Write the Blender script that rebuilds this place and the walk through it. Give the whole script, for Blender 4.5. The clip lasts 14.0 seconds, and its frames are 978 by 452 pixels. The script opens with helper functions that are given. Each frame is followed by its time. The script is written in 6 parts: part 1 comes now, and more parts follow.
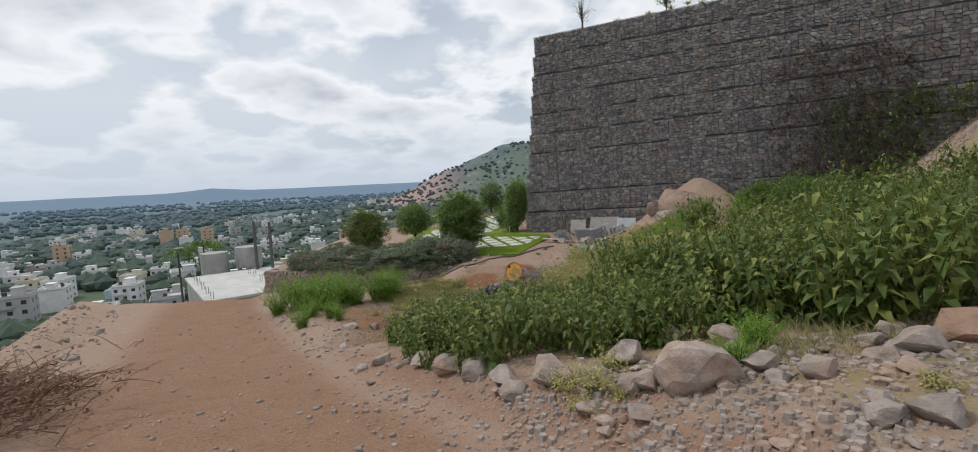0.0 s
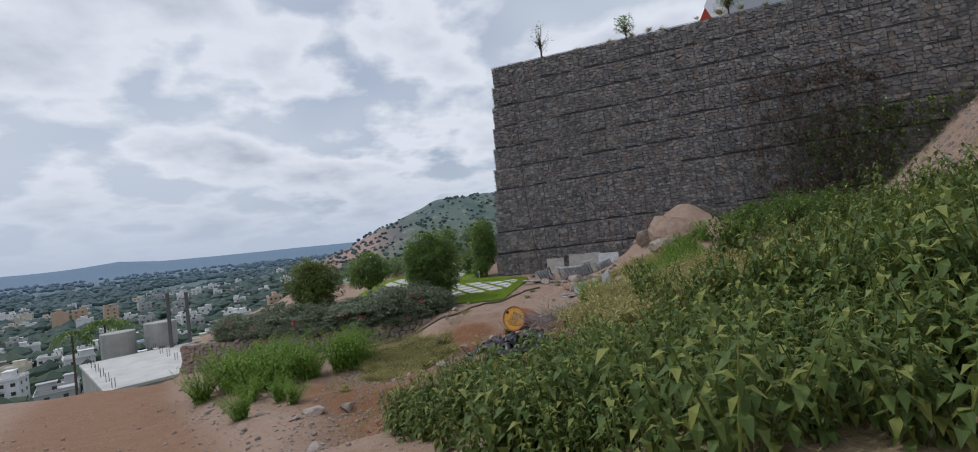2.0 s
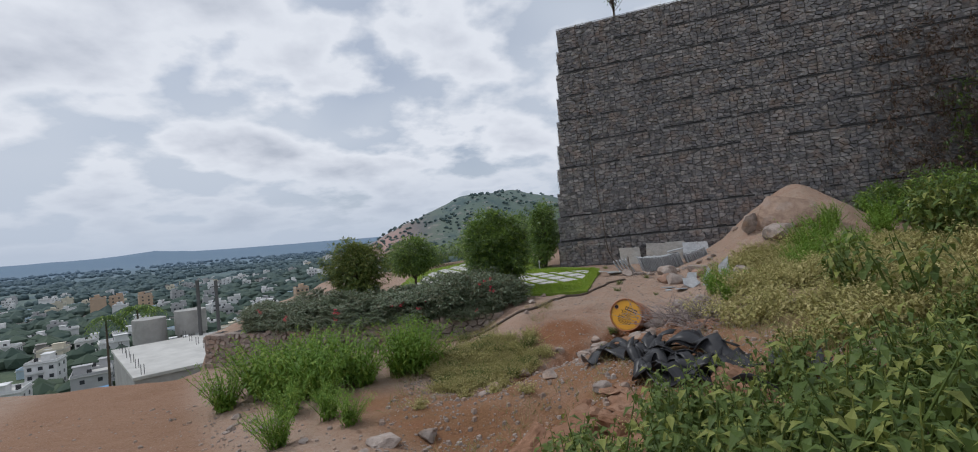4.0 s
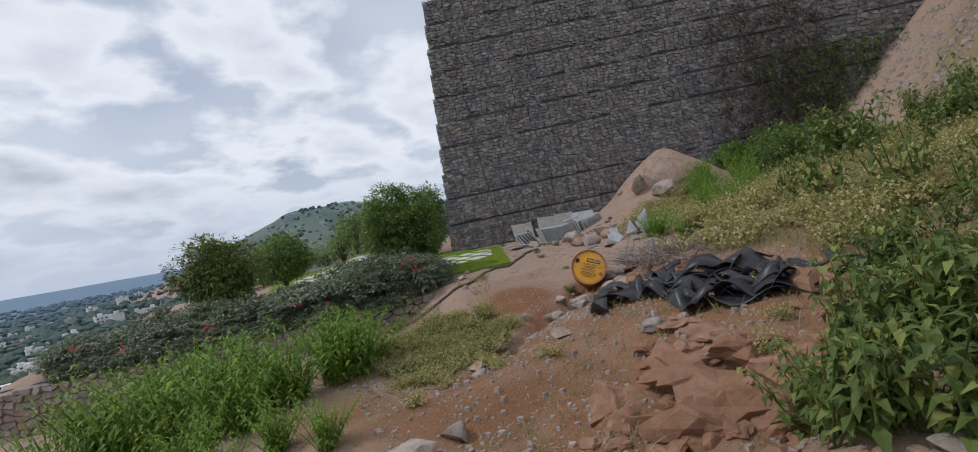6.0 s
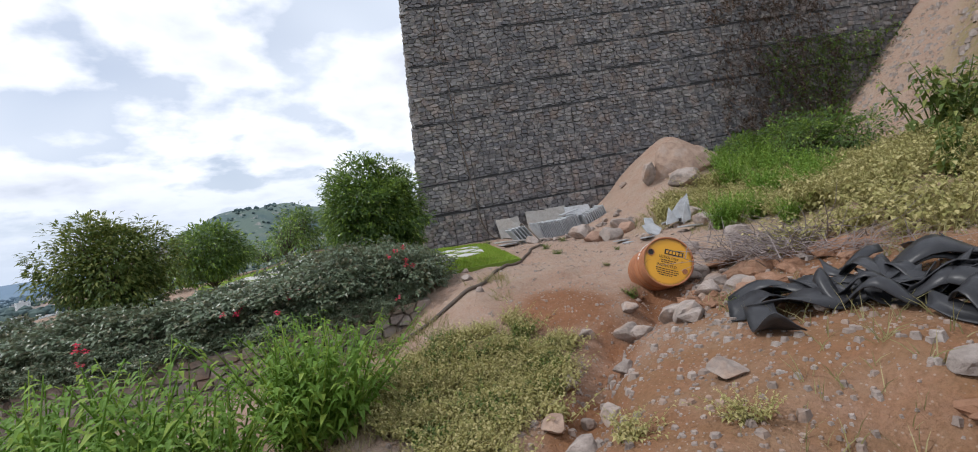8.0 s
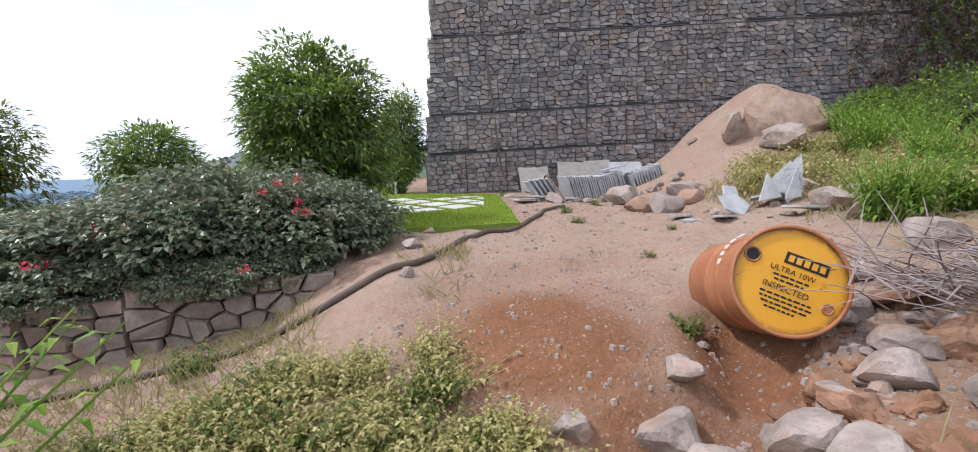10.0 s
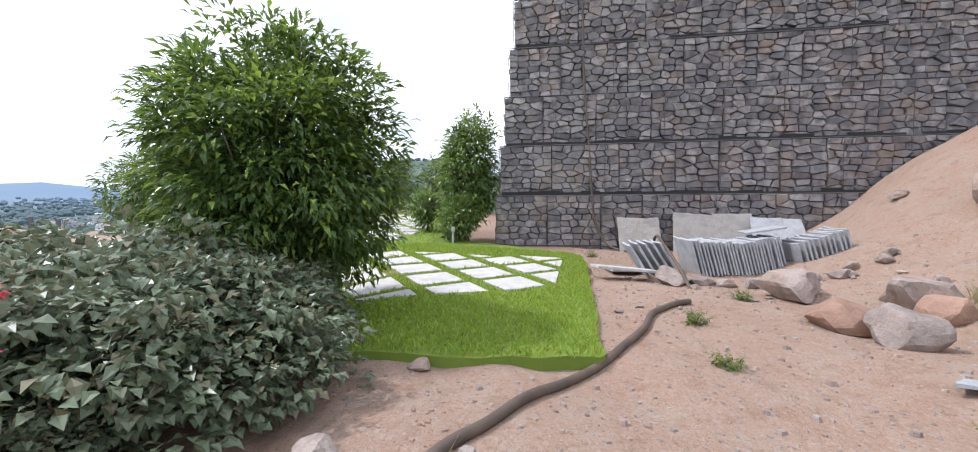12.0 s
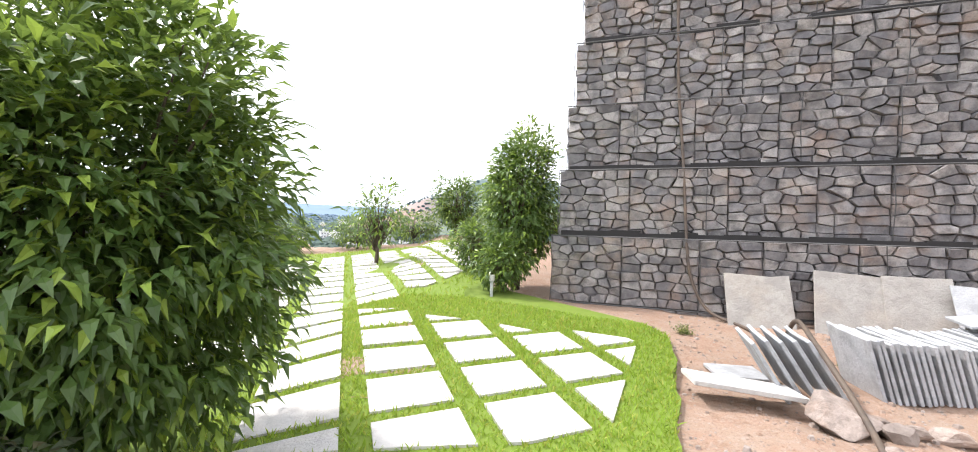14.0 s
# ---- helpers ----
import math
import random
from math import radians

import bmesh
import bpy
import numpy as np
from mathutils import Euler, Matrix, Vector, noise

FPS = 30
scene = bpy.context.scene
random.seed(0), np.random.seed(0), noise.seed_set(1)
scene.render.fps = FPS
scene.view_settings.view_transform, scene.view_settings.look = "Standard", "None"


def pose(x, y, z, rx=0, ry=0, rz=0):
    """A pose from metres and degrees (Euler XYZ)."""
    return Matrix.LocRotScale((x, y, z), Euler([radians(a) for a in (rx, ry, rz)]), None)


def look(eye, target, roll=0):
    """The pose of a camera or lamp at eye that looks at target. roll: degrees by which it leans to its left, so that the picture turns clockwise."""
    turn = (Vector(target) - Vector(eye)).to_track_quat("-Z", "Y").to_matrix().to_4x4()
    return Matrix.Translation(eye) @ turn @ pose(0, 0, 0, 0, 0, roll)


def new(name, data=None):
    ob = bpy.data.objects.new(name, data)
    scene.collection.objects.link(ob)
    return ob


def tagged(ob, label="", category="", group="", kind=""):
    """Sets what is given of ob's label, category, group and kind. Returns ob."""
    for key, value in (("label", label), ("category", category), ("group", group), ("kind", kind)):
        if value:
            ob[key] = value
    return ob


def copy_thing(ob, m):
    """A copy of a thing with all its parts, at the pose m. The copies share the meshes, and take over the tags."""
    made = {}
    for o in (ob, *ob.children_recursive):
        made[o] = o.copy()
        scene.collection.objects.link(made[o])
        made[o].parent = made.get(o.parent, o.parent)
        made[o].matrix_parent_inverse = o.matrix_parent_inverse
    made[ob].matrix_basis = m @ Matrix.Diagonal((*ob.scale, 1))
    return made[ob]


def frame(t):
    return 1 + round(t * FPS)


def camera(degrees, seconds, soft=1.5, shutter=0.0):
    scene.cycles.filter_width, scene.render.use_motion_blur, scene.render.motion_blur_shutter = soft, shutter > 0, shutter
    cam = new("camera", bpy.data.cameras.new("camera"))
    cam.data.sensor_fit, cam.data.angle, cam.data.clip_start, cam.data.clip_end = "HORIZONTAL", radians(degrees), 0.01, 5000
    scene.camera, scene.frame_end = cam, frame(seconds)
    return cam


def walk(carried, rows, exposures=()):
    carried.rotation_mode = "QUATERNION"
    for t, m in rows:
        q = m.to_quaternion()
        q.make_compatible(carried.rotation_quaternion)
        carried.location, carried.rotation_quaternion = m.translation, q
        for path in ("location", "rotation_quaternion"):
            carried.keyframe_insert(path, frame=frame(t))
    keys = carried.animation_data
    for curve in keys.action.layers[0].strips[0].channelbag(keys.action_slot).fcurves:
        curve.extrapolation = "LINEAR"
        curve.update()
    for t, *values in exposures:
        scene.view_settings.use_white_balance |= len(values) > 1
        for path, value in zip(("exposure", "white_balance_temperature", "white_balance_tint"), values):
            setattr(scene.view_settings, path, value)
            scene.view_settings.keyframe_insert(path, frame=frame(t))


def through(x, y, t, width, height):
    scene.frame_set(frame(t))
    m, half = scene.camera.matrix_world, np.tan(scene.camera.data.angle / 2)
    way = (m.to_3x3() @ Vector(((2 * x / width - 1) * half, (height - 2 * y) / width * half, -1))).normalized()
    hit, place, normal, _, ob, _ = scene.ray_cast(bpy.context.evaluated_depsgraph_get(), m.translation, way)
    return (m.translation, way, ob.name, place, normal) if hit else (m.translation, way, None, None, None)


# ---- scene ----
cam = camera(92.3, 14.0, soft=1.0)
PATH = [
    (0, (-0.025, -0.193, 1.329), (-0.025, 1.500, 1.174), -2.7),
    (0.5, (-0.462, 0.548, 1.148), (-0.615, 2.237, 1.033), -3.2),
    (1, (-0.869, 1.143, 1.005), (-0.960, 2.832, 0.830), -8.4),
    (1.5, (-1.104, 1.654, 0.858), (-0.990, 3.331, 0.599), -8.0),
    (2, (-1.340, 2.404, 0.778), (-1.097, 4.087, 0.802), -5.8),
    (2.5, (-1.412, 3.068, 0.682), (-1.076, 4.735, 0.643), -4.0),
    (3, (-1.682, 3.921, 0.603), (-1.573, 5.618, 0.564), -5.3),
    (5.5, (-3.765, 6.506, -0.114), (-3.279, 8.131, -0.008), -5.8),
    (6, (-4.047, 7.069, -0.253), (-3.332, 8.611, -0.276), -10.1),
    (6.5, (-4.257, 7.815, -0.297), (-3.522, 9.346, -0.216), -9.9),
    (7, (-4.363, 8.484, -0.348), (-3.521, 9.960, -0.312), -3.5),
    (7.5, (-4.276, 9.183, -0.405), (-3.365, 10.618, -0.414), -9.7),
    (9.8, (-2.006, 11.907, -0.753), (-1.283, 13.434, -0.943), -1.7),
    (10, (-1.794, 12.048, -0.724), (-1.072, 13.576, -0.915), -1.7),
    (10.5, (-1.320, 12.439, -0.589), (-0.714, 14.016, -0.774), 2.1),
    (11, (-0.898, 12.988, -0.522), (-0.469, 14.628, -0.639), 4.6),
    (11.5, (-0.565, 13.711, -0.595), (-0.280, 15.384, -0.686), 4.3),
    (12, (-0.371, 14.461, -0.403), (0.021, 16.113, -0.488), 1.4),
    (12.5, (-0.149, 15.002, -0.104), (0.473, 16.551, 0.218), 2.2),
    (13, (0.077, 15.450, 0.081), (0.873, 16.822, 0.692), 0.4),
    (13.5, (0.455, 15.881, -0.000), (1.068, 17.414, 0.403), 3.1),
    (14, (0.573, 16.458, -0.071), (0.657, 18.156, -0.101), 3.0),
]
EXPOSURES = [(0, -0.36, 6200, 10), (0.5, -0.62, 6000, 12), (1, -0.60, 6000, 12), (1.5, -0.12, 6100, 10), (2, -0.62, 5850, 12), (3, -0.42, 6000, 10), (5.3, -0.84, 5850, 14), (6, -0.5, 5900, 12), (6.5, -0.68, 5850, 14), (7.5, -0.32, 5950, 12), (9.8, 0.48, 5950, 16), (11.0, 0.18, 5750, 18), (11.5, 0.48, 5800, 17), (12, 0.60, 5850, 17), (12.5, 0.98, 5650, 16), (13, 0.92, 5600, 15), (14, 1.28, 6300, 15)]
walk(cam, [(t, look(eye, target, roll)) for t, eye, target, roll in PATH], EXPOSURES)

# ---- world, sun, exposure ----
SUN_TO = Vector((-0.62, 0.30, 0.92)).normalized()
world = bpy.data.worlds.new("sky")
scene.world = world
world.use_nodes = True
wn, wl = world.node_tree.nodes, world.node_tree.links
wn.clear()
w_out = wn.new("ShaderNodeOutputWorld")
w_bg = wn.new("ShaderNodeBackground")
w_sky = wn.new("ShaderNodeTexSky")
w_sky.sky_type = "NISHITA"
w_sky.sun_disc = False
w_sky.sun_elevation = math.asin(SUN_TO.z)
w_sky.sun_rotation = math.atan2(SUN_TO.x, SUN_TO.y)
w_sky.dust_density, w_sky.air_density = 2.0, 1.0
w_co = wn.new("ShaderNodeTexCoord")
w_sep = wn.new("ShaderNodeSeparateXYZ")
wl.new(w_co.outputs["Generated"], w_sep.inputs[0])


def w_math(op, a, b=None, clamp=False):
    n = wn.new("ShaderNodeMath")
    n.operation, n.use_clamp = op, clamp
    for i, v in enumerate((a, b)):
        if v is None:
            continue
        if isinstance(v, (int, float)):
            n.inputs[i].default_value = v
        else:
            wl.new(v, n.inputs[i])
    return n.outputs[0]


# a flat cloud deck: the direction is projected on a high plane, so that clouds flatten towards the horizon
w_h = w_math("ADD", w_math("MAXIMUM", w_sep.outputs[2], 0.0), 0.30)
w_u, w_v = w_math("DIVIDE", w_sep.outputs[0], w_h), w_math("DIVIDE", w_sep.outputs[1], w_h)
w_comb = wn.new("ShaderNodeCombineXYZ")
wl.new(w_u, w_comb.inputs[0])
wl.new(w_v, w_comb.inputs[1])


def w_noise(scale, detail, rough, off):
    m = wn.new("ShaderNodeMapping")
    m.inputs["Location"].default_value = off
    wl.new(w_comb.outputs[0], m.inputs[0])
    n = wn.new("ShaderNodeTexNoise")
    n.inputs["Scale"].default_value, n.inputs["Detail"].default_value, n.inputs["Roughness"].default_value = scale, detail, rough
    n.inputs["Distortion"].default_value = 0.0
    wl.new(m.outputs[0], n.inputs["Vector"])
    return n.outputs["Fac"]


def w_ramp(fac, *stops):
    r = wn.new("ShaderNodeValToRGB")
    while len(r.color_ramp.elements) < len(stops):
        r.color_ramp.elements.new(0.5)
    for e, (p, c) in zip(r.color_ramp.elements, stops):
        e.position, e.color = p, (*c, 1)
    wl.new(fac, r.inputs[0])
    return r.outputs[0]


def w_mix(fac, a, b):
    m = wn.new("ShaderNodeMix")
    m.data_type = "RGBA"
    wl.new(fac, m.inputs["Factor"])
    for s, v in ((m.inputs["A"], a), (m.inputs["B"], b)):
        if isinstance(v, tuple):
            s.default_value = (*v, 1)
        else:
            wl.new(v, s)
    return m.outputs["Result"]


w_scale = wn.new("ShaderNodeVectorMath")
w_scale.operation = "SCALE"
w_scale.inputs["Scale"].default_value = 0.115
wl.new(w_sky.outputs[0], w_scale.inputs[0])
veil = w_ramp(w_noise(0.8, 3.0, 0.5, (3.1, 1.7, 0.0)), (0.30, (0.50,) * 3), (0.54, (1.0,) * 3))
base_sky = w_mix(veil, w_scale.outputs[0], (0.90, 0.95, 1.0))
puff = w_noise(2.2, 7.0, 0.50, (7.3, 2.2, 0.0))
cover = w_ramp(puff, (0.43, (0.0,) * 3), (0.50, (1.0,) * 3))
body = w_ramp(puff, (0.42, (1.18, 1.18, 1.17)), (0.52, (1.22, 1.22, 1.21)), (0.60, (1.02, 1.03, 1.05)), (0.69, (0.76, 0.79, 0.84)))
clouds = w_mix(cover, base_sky, body)
low = w_ramp(w_sep.outputs[2], (0.0, (1.0,) * 3), (0.17, (0.0,) * 3))
haze_sky = w_mix(low, clouds, (0.78, 0.85, 0.93))
wl.new(haze_sky, w_bg.inputs[0])
w_bg.inputs[1].default_value = 0.95
wl.new(w_bg.outputs[0], w_out.inputs[0])
world.cycles.sampling_method = "MANUAL"
world.cycles.sample_map_resolution = 512

sun = new("sun", bpy.data.lights.new("sun", "SUN"))
sun.data.energy, sun.data.angle, sun.data.color = 2.2, radians(4), (1.0, 0.95, 0.86)
sun.matrix_world = look((0, 0, 60), Vector((0, 0, 60)) - SUN_TO)

# ---- materials ----


class Mat:
    """A node material with short calls for its nodes."""

    def __init__(self, name, rough=0.8, spec=0.3):
        self.m = bpy.data.materials.new(name)
        self.m.use_nodes = True
        self.n, self.l = self.m.node_tree.nodes, self.m.node_tree.links
        self.b = self.n["Principled BSDF"]
        self.b.inputs["Roughness"].default_value = rough
        self.b.inputs["Specular IOR Level"].default_value = spec
        self.co = self.n.new("ShaderNodeTexCoord").outputs["Object"]
        self.pos = self.n.new("ShaderNodeNewGeometry").outputs["Position"]

    def put(self, v, s):
        if isinstance(v, tuple):
            s.default_value = (*v, 1) if len(v) == 3 and len(s.default_value) == 4 else v
        elif isinstance(v, (int, float)):
            s.default_value = v
        else:
            self.l.new(v, s)

    def noise(self, scale, detail=4.0, rough=0.55, co=None, stretch=None, distort=0.0):
        co = co or self.pos
        if stretch:
            mp = self.n.new("ShaderNodeMapping")
            mp.inputs["Scale"].default_value = stretch
            self.l.new(co, mp.inputs[0])
            co = mp.outputs[0]
        t = self.n.new("ShaderNodeTexNoise")
        t.inputs["Scale"].default_value, t.inputs["Detail"].default_value, t.inputs["Roughness"].default_value = scale, detail, rough
        t.inputs["Distortion"].default_value = distort
        self.l.new(co, t.inputs["Vector"])
        return t.outputs["Fac"]

    def voronoi(self, scale, out="Distance", co=None):
        t = self.n.new("ShaderNodeTexVoronoi")
        t.inputs["Scale"].default_value = scale
        self.l.new(co or self.pos, t.inputs["Vector"])
        return t.outputs[out]

    def ramp(self, fac, *stops):
        r = self.n.new("ShaderNodeValToRGB")
        while len(r.color_ramp.elements) < len(stops):
            r.color_ramp.elements.new(0.5)
        for e, (p, c) in zip(r.color_ramp.elements, stops):
            e.position = p
            e.color = (c, c, c, 1) if isinstance(c, (int, float)) else (*c, 1)
        self.l.new(fac, r.inputs[0])
        return r.outputs[0]

    def mix(self, fac, a, b, how="MIX"):
        x = self.n.new("ShaderNodeMix")
        x.data_type, x.blend_type = "RGBA", how
        self.put(fac, x.inputs["Factor"])
        self.put(a, x.inputs["A"])
        self.put(b, x.inputs["B"])
        return x.outputs["Result"]

    def math(self, op, a, b=0.0):
        x = self.n.new("ShaderNodeMath")
        x.operation = op
        self.put(a, x.inputs[0])
        self.put(b, x.inputs[1])
        return x.outputs[0]

    def attr(self, name):
        a = self.n.new("ShaderNodeAttribute")
        a.attribute_name = name
        return a.outputs["Fac"]

    def rand(self):
        return self.n.new("ShaderNodeObjectInfo").outputs["Random"]

    def island(self):
        return self.n.new("ShaderNodeNewGeometry").outputs["Random Per Island"]

    def color(self, v):
        self.put(v, self.b.inputs["Base Color"])
        return self

    def rough(self, v):
        self.put(v, self.b.inputs["Roughness"])
        return self

    def bump(self, h, strength=0.5, dist=0.02):
        x = self.n.new("ShaderNodeBump")
        x.inputs["Strength"].default_value, x.inputs["Distance"].default_value = strength, dist
        self.l.new(h, x.inputs["Height"])
        self.l.new(x.outputs[0], self.b.inputs["Normal"])
        return self


def ground_material():
    m = Mat("earth", 0.95, 0.15)
    big, mid, fine = m.noise(0.5, 4), m.noise(3.0, 6, 0.6), m.noise(28.0, 6, 0.65)
    gravel = m.voronoi(42.0, "Color")
    pale = m.mix(big, (0.40, 0.285, 0.215), (0.325, 0.205, 0.145))
    pale = m.mix(m.ramp(mid, (0.40, 0.0), (0.66, 0.8)), pale, (0.37, 0.285, 0.22))
    pale = m.mix(m.math("MULTIPLY", m.ramp(gravel, (0.55, 0.0), (0.9, 1.0)), 0.38), pale, (0.42, 0.36, 0.32))
    pale = m.mix(m.ramp(fine, (0.28, 0.5), (0.42, 0.0)), pale, (0.24, 0.145, 0.09))
    red = m.mix(mid, (0.345, 0.225, 0.155), (0.265, 0.150, 0.095))
    red = m.mix(m.ramp(fine, (0.36, 0.6), (0.55, 0.0)), red, (0.22, 0.115, 0.06))
    near = m.mix(m.attr("red"), pale, red)
    clay = m.mix(mid, (0.29, 0.140, 0.072), (0.205, 0.095, 0.048))
    clay = m.mix(m.ramp(fine, (0.36, 0.5), (0.55, 0.0)), clay, (0.14, 0.065, 0.035))
    near = m.mix(m.math("MULTIPLY", m.attr("clay"), m.ramp(m.noise(1.3, 5, 0.6), (0.30, 0.35), (0.52, 1.0))), near, clay)
    grit = m.noise(95.0, 3, 0.75)
    near = m.mix(m.math("MULTIPLY", m.ramp(grit, (0.34, 1.0), (0.46, 0.0)), 0.38), near, (0.13, 0.075, 0.045))
    near = m.mix(m.math("MULTIPLY", m.ramp(m.voronoi(26.0), (0.10, 1.0), (0.22, 0.0)), 0.45), near, (0.47, 0.40, 0.34))
    near = m.mix(m.math("MULTIPLY", m.ramp(m.noise(7.0, 5, 0.7), (0.36, 0.9), (0.48, 0.0)), 0.32), near, (0.19, 0.105, 0.06))
    grass = m.mix(fine, (0.20, 0.17, 0.075), (0.30, 0.25, 0.11))
    near = m.mix(m.math("MULTIPLY", m.attr("grassy"), m.ramp(mid, (0.34, 0.1), (0.58, 0.85))), near, grass)
    woods = m.mix(m.ramp(m.noise(0.016, 6, 0.7), (0.38, 0.0), (0.52, 1.0)), (0.030, 0.052, 0.026), (0.10, 0.125, 0.055))
    woods = m.mix(m.ramp(m.noise(0.006, 5, 0.65), (0.58, 0.0), (0.66, 0.8)), woods, (0.27, 0.22, 0.13))
    hill = m.mix(m.ramp(m.noise(0.07, 7, 0.75), (0.56, 0.0), (0.64, 0.9)), woods, (0.34, 0.27, 0.22))
    woods = m.mix(m.attr("hill"), woods, hill)
    woods = m.mix(m.attr("cut"), woods, (0.42, 0.24, 0.17))
    # distance haze painted into the far country's colour: bluer with the miles
    woods = m.mix(m.attr("haze_tint"), woods, (0.155, 0.225, 0.315))
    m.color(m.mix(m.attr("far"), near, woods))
    return m.bump(m.math("ADD", m.math("MULTIPLY", fine, 0.6), m.math("MULTIPLY", gravel, 0.25)), 0.9, 0.05).m


def rock_material(name, a, b, dark, stain=(0.33, 0.20, 0.12), amount=0.25):
    m = Mat(name, 0.9, 0.25)
    r = m.rand()
    i = m.island()
    mixer = m.math("FRACT", m.math("ADD", r, i))
    c = m.mix(mixer, a, b)
    n1, n2 = m.noise(6.0, 6, 0.65), m.noise(45.0, 5, 0.7)
    c = m.mix(m.ramp(n1, (0.42, 0.0), (0.62, 0.75)), c, dark)
    c = m.mix(m.math("MULTIPLY", m.ramp(m.noise(2.2, 5, 0.6), (0.50, 0.0), (0.66, 1.0)), amount), c, stain)
    c = m.mix(m.ramp(n2, (0.30, 0.5), (0.50, 0.0)), c, dark)
    m.color(c)
    return m.bump(m.math("ADD", n1, m.math("MULTIPLY", n2, 0.4)), 0.8, 0.03).m


def leaf_material(name, a, b, new_leaf, share=0.12, rough=0.45, through=0.35):
    m = Mat(name, rough, 0.4)
    i = m.island()
    c = m.mix(i, a, b)
    c = m.mix(m.ramp(m.math("FRACT", m.math("MULTIPLY", i, 17.3)), (1 - share - 0.02, 0.0), (1 - share, 1.0)), c, new_leaf)
    c = m.mix(m.math("MULTIPLY", m.noise(1.7, 3), 0.35), c, b)
    m.color(c)
    t = m.n.new("ShaderNodeBsdfTranslucent")
    m.l.new(m.mix(0.5, c, new_leaf), t.inputs[0])
    s = m.n.new("ShaderNodeMixShader")
    s.inputs[0].default_value = through
    m.l.new(m.b.outputs[0], s.inputs[1])
    m.l.new(t.outputs[0], s.inputs[2])
    m.l.new(s.outputs[0], m.n["Material Output"].inputs[0])
    return m.m


def plain_material(name, color, rough=0.8, var=0.25, scale=8.0, metal=0.0, dark=None):
    m = Mat(name, rough)
    d = dark or tuple(v * 0.6 for v in color)
    c = m.mix(m.math("MULTIPLY", m.ramp(m.noise(scale, 6, 0.65), (0.35, 0.0), (0.7, 1.0)), var * 2), color, d)
    c = m.mix(m.math("MULTIPLY", m.noise(scale * 0.15, 3), var), c, d)
    m.color(c)
    m.b.inputs["Metallic"].default_value = metal
    return m.bump(m.noise(scale * 4, 5), 0.25, 0.01).m


EARTH = ground_material()
GABION = rock_material("gabion_stone", (0.40, 0.375, 0.355), (0.185, 0.180, 0.187), (0.10, 0.097, 0.103), (0.37, 0.265, 0.20), 0.42)
GRANITE = rock_material("granite", (0.43, 0.36, 0.315), (0.31, 0.265, 0.235), (0.20, 0.165, 0.145), (0.42, 0.25, 0.15), 0.5)
RUBBLE = rock_material("rubble", (0.42, 0.37, 0.335), (0.31, 0.25, 0.215), (0.20, 0.16, 0.135), (0.44, 0.27, 0.17), 0.5)
SLATE = rock_material("cut_stone", (0.50, 0.515, 0.53), (0.41, 0.425, 0.445), (0.30, 0.31, 0.32), (0.36, 0.30, 0.24), 0.22)
PAVER = rock_material("paver", (0.60, 0.585, 0.56), (0.54, 0.53, 0.51), (0.42, 0.41, 0.40), (0.46, 0.42, 0.33), 0.25)
# near-black: shade put into the bed wall's gaps, and the ground cloth's colour
DARK = plain_material("gap_shade_and_cloth", (0.035, 0.034, 0.034), 0.95)
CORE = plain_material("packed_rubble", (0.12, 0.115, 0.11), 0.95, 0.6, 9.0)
WIRE = plain_material("galvanised_wire", (0.13, 0.13, 0.13), 0.6, metal=0.4)
BLACK = plain_material("black_rubber", (0.046, 0.046, 0.050), 0.38, 0.4, 5.0, dark=(0.018, 0.018, 0.02))
HOSE = plain_material("hose_rubber", (0.055, 0.05, 0.048), 0.6, 0.5, 5.0, dark=(0.15, 0.11, 0.08))
LEAF_TREE = leaf_material("tree_leaf", (0.058, 0.110, 0.034), (0.100, 0.165, 0.046), (0.31, 0.43, 0.07), 0.17, 0.30, 0.36)
LEAF_HEDGE = leaf_material("hedge_leaf", (0.115, 0.165, 0.090), (0.19, 0.235, 0.150), (0.22, 0.20, 0.12), 0.15, 0.33, 0.28)
LEAF_WEED = leaf_material("weed_leaf", (0.060, 0.105, 0.022), (0.115, 0.165, 0.034), (0.27, 0.29, 0.07), 0.27, 0.6, 0.3)
LEAF_BRIGHT = leaf_material("bright_leaf", (0.125, 0.245, 0.034), (0.185, 0.315, 0.045), (0.32, 0.42, 0.07), 0.2, 0.6, 0.4)
LEAF_DRY = leaf_material("dry_leaf", (0.24, 0.23, 0.09), (0.30, 0.27, 0.12), (0.38, 0.33, 0.17), 0.3, 0.7, 0.3)
LEAF_DEAD = leaf_material("dead_leaf", (0.16, 0.085, 0.05), (0.22, 0.12, 0.075), (0.26, 0.17, 0.11), 0.2, 0.8, 0.15)
PETAL = leaf_material("petal", (0.75, 0.03, 0.10), (0.80, 0.05, 0.20), (0.85, 0.10, 0.12), 0.3, 0.6, 0.4)
TURF = leaf_material("turf", (0.20, 0.34, 0.028), (0.27, 0.41, 0.040), (0.42, 0.42, 0.09), 0.15, 0.7, 0.4)
BARK = plain_material("bark", (0.13, 0.10, 0.075), 0.9, 0.4, 12.0)

# ---- helpers for meshes ----
rng = random.Random(7)


